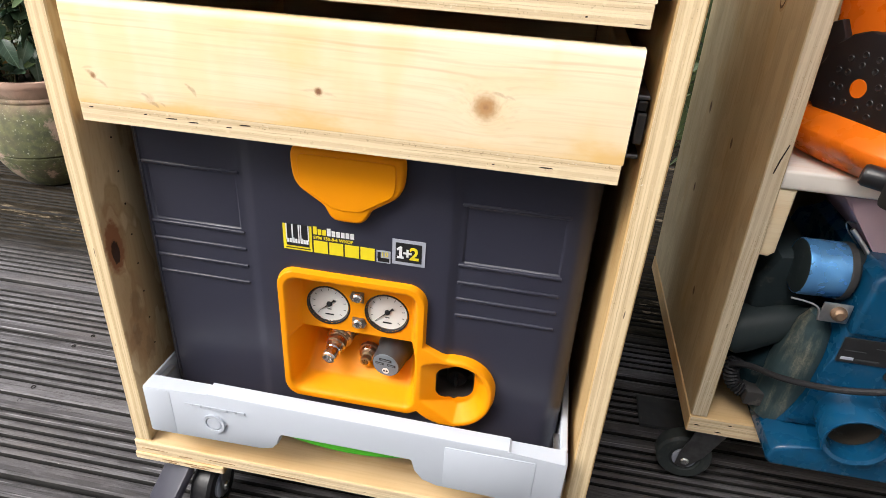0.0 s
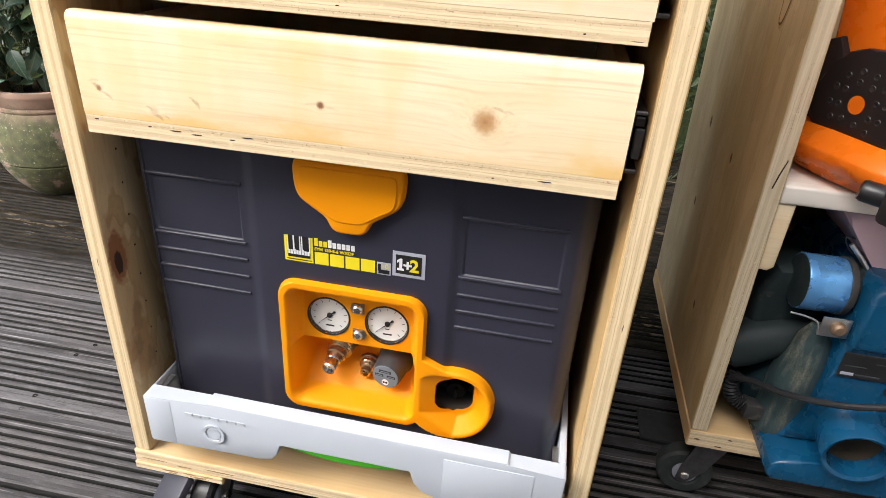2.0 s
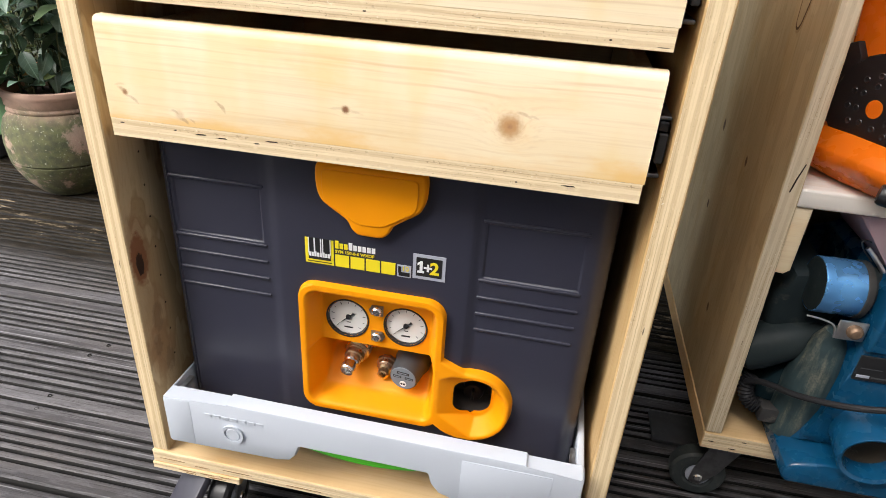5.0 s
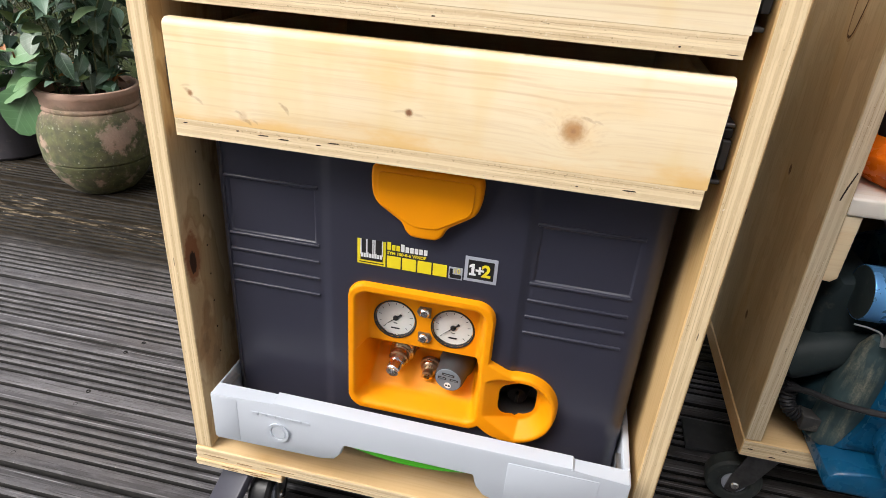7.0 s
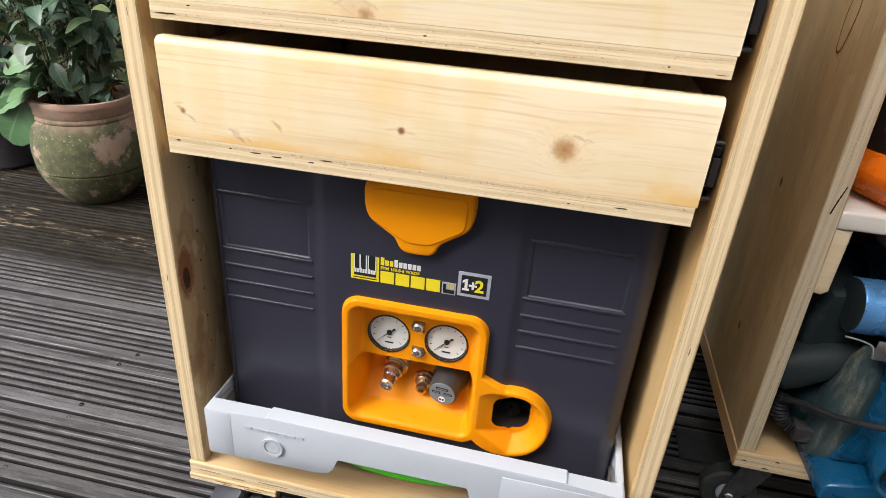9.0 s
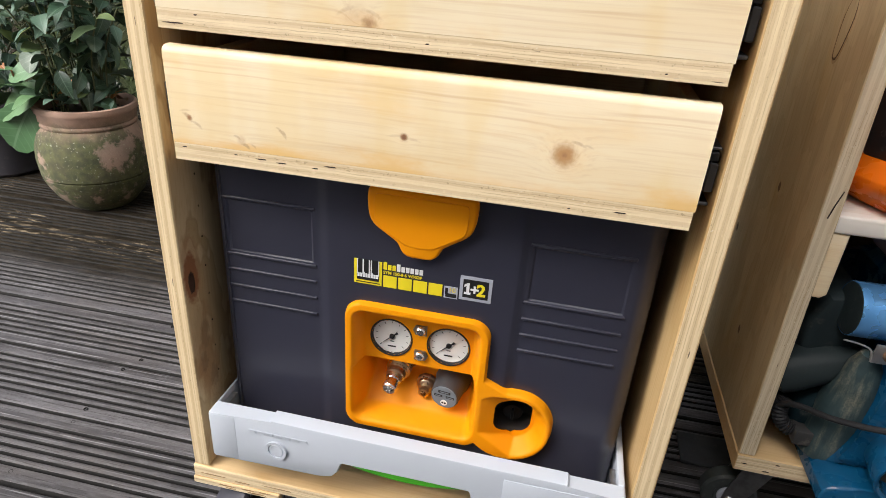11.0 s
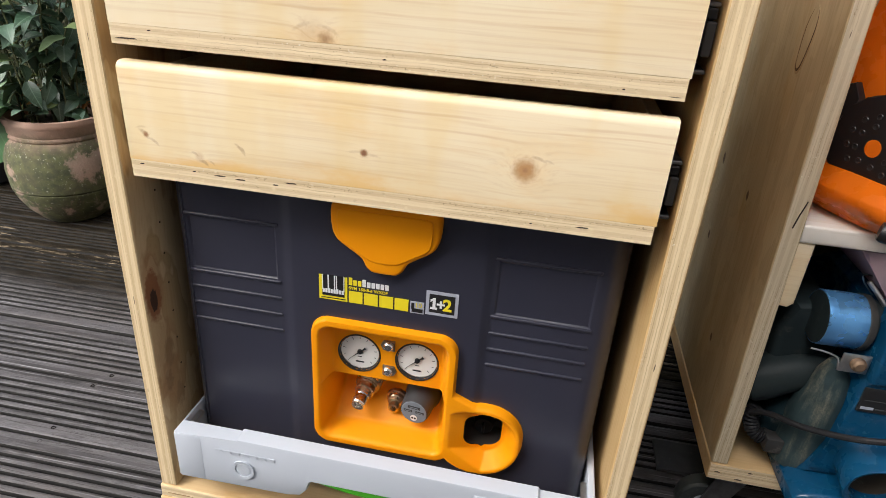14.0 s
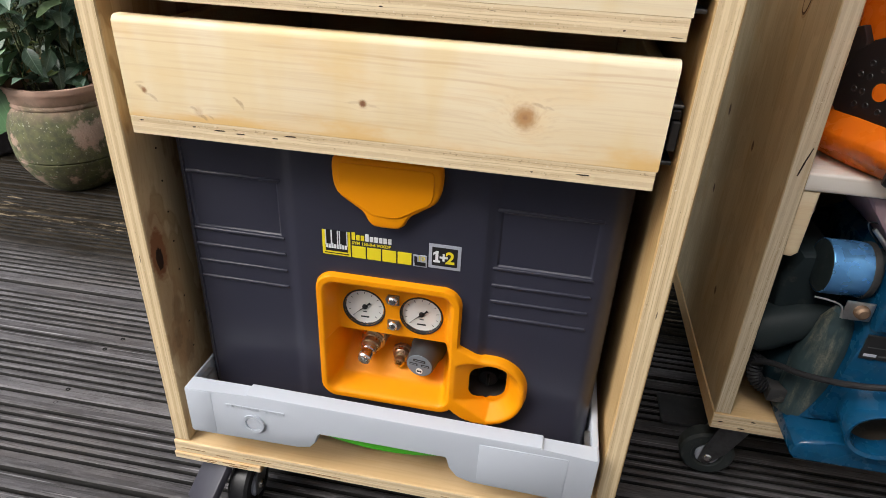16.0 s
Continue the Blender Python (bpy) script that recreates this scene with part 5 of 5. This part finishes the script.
part("backing", local(prism([(-0.062, 0.476), (-0.064, 0.52), (-0.058, 0.548), (-0.045, 0.553), (-0.036, 0.54), (-0.03, 0.476)], 0.008, 0.016, 0.002, 2)), M_BLACK, spindle)
part("clamp_knob", local(lathe([(0, 0.02), (0.008, 0.02), (0.0095, 0.017), (0.0095, 0.0), (0, 0)], aim((0.070, -0.014, 0.444), (-0.7, -0.6, 0.1)), 14)), M_BLACK, spindle)
part("handle", local(box(0.080, 0.110, -0.036, 0.012, 0.428, 0.480, 0.006, 2)), M_BLACK, spindle)

# ---- plate lying on the deck behind the caster ----
# unidentified thin plate, built as one flat slab
tagged(part("dark_plate", box(0.575, 0.66, 0.27, 0.33, DECK, DECK + 0.006, 0.001), M_SLATE), "thin dark grey plate lying on the deck", "plate")

# ---- pots and plants ----
PX, PY = -0.751, 0.790
pot = thing("plant_pot", (PX, PY, DECK), "old terracotta pot covered with green moss", "plant pot", "plant pots")
prof = [(0.0, 0.0), (0.064, 0.0), (0.073, 0.006), (0.095, 0.032), (0.109, 0.060), (0.1150, 0.080), (0.1085, 0.0815), (0.1085, 0.0835), (0.1155, 0.085), (0.1185, 0.120), (0.1170, 0.150), (0.1100, 0.178),
        (0.1045, 0.188), (0.1020, 0.191), (0.1045, 0.194), (0.1040, 0.199), (0.1025, 0.202), (0.1050, 0.205), (0.1055, 0.219), (0.1080, 0.222), (0.1098, 0.229), (0.1085, 0.236), (0.1020, 0.237), (0.097, 0.230), (0.095, 0.20)]
part("pot_wall", lathe([(r * (1.0 + 0.04 * math.sin(math.pi * min(h / 0.2, 1.0))), h * 1.055) for r, h in prof], Matrix.Translation((PX, PY, DECK)), 64), M_TERRA, pot, smooth=50)
part("soil", lathe([(0, 0.228), (0.05, 0.226), (0.0960, 0.221)], Matrix.Translation((PX, PY, DECK)), 32), M_SOIL, pot)
QX, QY = -1.13, 0.90
pot2 = thing("plant_pot", (QX, QY, DECK), "dark grey plastic plant pot on the deck", "plant pot", "plant pots")
part("pot_wall", lathe([(0, 0), (0.085, 0), (0.092, 0.008), (0.108, 0.13), (0.118, 0.15), (0.120, 0.20), (0.112, 0.205), (0.106, 0.17)], Matrix.Translation((QX, QY, DECK)), 48), M_POT2, pot2)
part("soil", lathe([(0, 0.188), (0.106, 0.182)], Matrix.Translation((QX, QY, DECK)), 24), M_SOIL, pot2)


def leaf_mesh(name, shape, length, width, fold, droop, mat):
    """One leaf along y: a folded, drooping blade with a wavy rim."""
    b = bmesh.new()
    n = 8
    rows = []
    for i in range(n + 1):
        t = i / n
        w = width * shape(t)
        y, z = length * t, -droop * t * t
        rows.append([b.verts.new((s * w, y, z + abs(s) * w * fold + 0.04 * width * math.sin(9 * t + 3 * s) * abs(s))) for s in (-1, -0.55, 0, 0.55, 1)])
    for a, c in zip(rows, rows[1:]):
        for k in range(4):
            b.faces.new((a[k], a[k + 1], c[k + 1], c[k]))
    me = bpy.data.meshes.new(name)
    for f in b.faces:
        f.smooth = True
    b.to_mesh(me)
    b.free()
    me.materials.append(mat)
    return me


def broad(t):
    return max(0.02, math.sin(math.pi * min(1, t * 0.92 + 0.06)) ** 0.6 * (1.0 - 0.25 * t))


def rounded_blade(t):
    return max(0.04, math.sin(math.pi * min(1, 0.05 + t * 0.93)) ** 0.5 * (1 + 0.05 * math.sin(22 * t)))


def lance(t):
    return max(0.03, math.sin(math.pi * min(1, t ** 0.8)) ** 1.1)


LEAVES = [leaf_mesh("leaf", broad, 0.046, 0.023, 0.20, 0.014, M_LEAF), leaf_mesh("leaf", broad, 0.034, 0.016, 0.30, 0.010, M_LEAF), leaf_mesh("leaf", broad, 0.026, 0.013, 0.20, 0.006, M_LEAF)]
LANCES = [leaf_mesh("leaf", lance, 0.058, 0.0150, 0.30, 0.022, M_LANCE), leaf_mesh("leaf", lance, 0.046, 0.0135, 0.25, 0.014, M_LANCE), leaf_mesh("leaf", lance, 0.036, 0.0120, 0.35, 0.008, M_LANCE)]
BIG = leaf_mesh("leaf", broad, 0.060, 0.038, 0.12, 0.018, leaf_mat("large_leaf", (0.062, 0.140, 0.064), (0.076, 0.162, 0.072), (0.095, 0.18, 0.076)))
ROUND = leaf_mesh("leaf", rounded_blade, 0.050, 0.0185, 0.10, 0.010, BIG.materials[0])
DRIES = [leaf_mesh("leaf", broad, 0.035, 0.014, 0.6, 0.01, M_DRY)]


def plant(name, x, y, z, label, seed, stems, height, spread):
    """Stems that rise and lean out of the soil, with leaves up their length."""
    r = random.Random(seed)
    p = thing(name, (x, y, z), label, "plant", "potted plants")

    def put_leaf(me, at, az, el, size, roll):
        if at[2] < z + 0.06 and me not in (BIG, ROUND):
            el = abs(el)
        o = new("leaf", me)
        o.parent = p
        o.matrix_basis = Matrix.Translation(Vector(at) - Vector((x, y, z))) @ pose(0, 0, 0, 0, 0, az) @ pose(0, 0, 0, el, roll, 0) @ Matrix.Scale(size, 4)

    for s in range(stems):
        a = r.uniform(0, 2 * math.pi)
        r0, lean = r.uniform(0, 0.075), r.uniform(0.2, 1.0) * spread
        h = height * r.uniform(0.65, 1.1)
        p0 = Vector((x + r0 * math.cos(a), y + r0 * math.sin(a), z - 0.004))
        p2 = p0 + Vector((lean * math.cos(a), lean * math.sin(a), h))
        p1 = (p0 + p2) / 2 + Vector((-0.2 * lean * math.cos(a), -0.2 * lean * math.sin(a), 0.03))
        part("stem", tube([p0, p1, p2], 0.0018, 6), M_STEM, p)
        kind = LANCES if s % 2 else LEAVES
        count = 10 if s % 2 else 8
        for k in range(count):
            t = 0.12 + 0.88 * k / (count - 1)
            at = p0.lerp(p1, t * 2) if t < 0.5 else p1.lerp(p2, t * 2 - 1)
            put_leaf(r.choice(kind), at, math.degrees(a) - 90 + r.uniform(-130, 130), r.uniform(-70, 10) if s % 2 else r.uniform(-50, 40), r.uniform(0.75, 1.45), r.uniform(-35, 35))
    return p, put_leaf, r


asters, leaf1, r1 = plant("potted_plant", PX, PY, DECK + 0.226, "leafy green plant growing from the mossy terracotta pot", 11, 28, 0.34, 0.10)
for k in range(14):
    a = r1.uniform(0, 2 * math.pi)
    rr = r1.uniform(0.03, 0.105)
    leaf1(r1.choice(LEAVES), (PX + rr * math.cos(a), PY + rr * math.sin(a), DECK + 0.275 + r1.uniform(0, 0.12)), math.degrees(a) - 90 + r1.uniform(-50, 50), r1.uniform(-20, 40), r1.uniform(0.7, 1.2), r1.uniform(-30, 30))
for k in range(16):
    a = r1.uniform(0, 2 * math.pi)
    leaf1(DRIES[0], (PX + 0.07 * math.cos(a), PY + 0.07 * math.sin(a), DECK + 0.225 + r1.uniform(0, 0.06)), r1.uniform(0, 360), r1.uniform(-40, 40), 1.0, r1.uniform(-40, 40))
for dx, dy, dz, az, el, sz in ((-0.125, -0.03, 0.262, 88, -8, 1.7), (-0.09, -0.06, 0.285, 110, 10, 1.3), (-0.03, -0.085, 0.28, 150, -5, 1.1), (-0.13, -0.03, 0.31, 120, 5, 1.7)):
    leaf1(BIG, (PX + dx, PY + dy, DECK + dz), az, el, sz, 8)


def hang_leaf(me, owner, at, tip, facing, size):
    """A leaf from its stalk towards its tip, its upper side turned the way given."""
    along = (Vector(tip) - Vector(at)).normalized()
    side = along.cross(Vector(facing)).normalized()
    up = side.cross(along)
    o = new("leaf", me)
    o.parent = owner
    o.matrix_basis = Matrix.Translation(Vector(at) - origin(owner)) @ Matrix((side, along, up)).transposed().to_4x4() @ Matrix.Scale(size, 4)


for at, tip, facing, size in (((-0.820, 0.700, 0.238), (-0.915, 0.690, 0.112), (0.55, -0.75, 0.55), 2.75), ((-0.795, 0.715, 0.272), (-0.930, 0.690, 0.222), (0.35, -0.55, 0.85), 2.5), ((-0.790, 0.720, 0.325), (-0.880, 0.690, 0.305), (0.3, -0.6, 0.8), 1.5)):
    hang_leaf(ROUND, asters, at, tip, facing, size)
    part("stem", tube([(PX - 0.03, PY - 0.03, DECK + 0.222), ((PX - 0.03 + at[0]) / 2, (PY - 0.03 + at[1]) / 2, at[2] + 0.02), at], 0.0018, 6), M_STEM, asters)
for k in range(2):
    leaf1(DRIES[0], (-0.872 + 0.012 * k, 0.705 + r1.uniform(-0.01, 0.01), 0.325 + r1.uniform(-0.012, 0.016)), r1.uniform(0, 360), r1.uniform(-30, 50), 0.6, r1.uniform(-40, 40))
plant("potted_plant", QX, QY, DECK + 0.186, "tangled leafy plant in the dark grey pot", 23, 16, 0.36, 0.16)

# ---- hedge behind ----
def hedge():
    r = random.Random(8)
    vs, fs = [], []
    for k in range(22000):
        x = r.uniform(-3.2, 2.6)
        z = r.uniform(-0.1, 1.9) if r.random() < 0.5 else r.uniform(-0.1, 0.8)
        y = 1.36 + 0.22 * noise.noise(Vector((x * 2.1, z * 2.3, 3.0))) + r.uniform(-0.05, 0.22)
        c = Vector((x, y, z))
        s = r.uniform(0.012, 0.030)
        m = Euler((r.uniform(-1.2, 0.6), r.uniform(-0.8, 0.8), r.uniform(0, 6.3))).to_matrix()
        i = len(vs)
        for px, py, pz in ((0, -1, 0), (0.3, -0.15, 0.10), (0, 1, -0.1), (-0.3, -0.15, 0.10), (0, -0.1, 0)):
            vs.append(c + m @ Vector((px * s, py * s, pz * s)))
        fs += [(i, i + 1, i + 4), (i + 1, i + 2, i + 4), (i + 2, i + 3, i + 4), (i + 3, i, i + 4)]
    me = bpy.data.meshes.new("hedge")
    me.from_pydata(vs, [], fs)
    me.materials.append(M_HEDGE)
    return tagged(new("hedge", me), "dense dark green leafy hedge behind the deck", "hedge", kind="stuff")


hedge()
# earth-coloured box added behind the leaves in place of the hedge's inner shade
part_core = part("hedge_shade_fill", box(-3.2, 2.6, 1.62, 1.95, -0.15, 1.8, 0.03), M_GROUND)
tagged(part_core, "solid dark box standing for the shaded depth of the hedge", "hedge", kind="stuff")
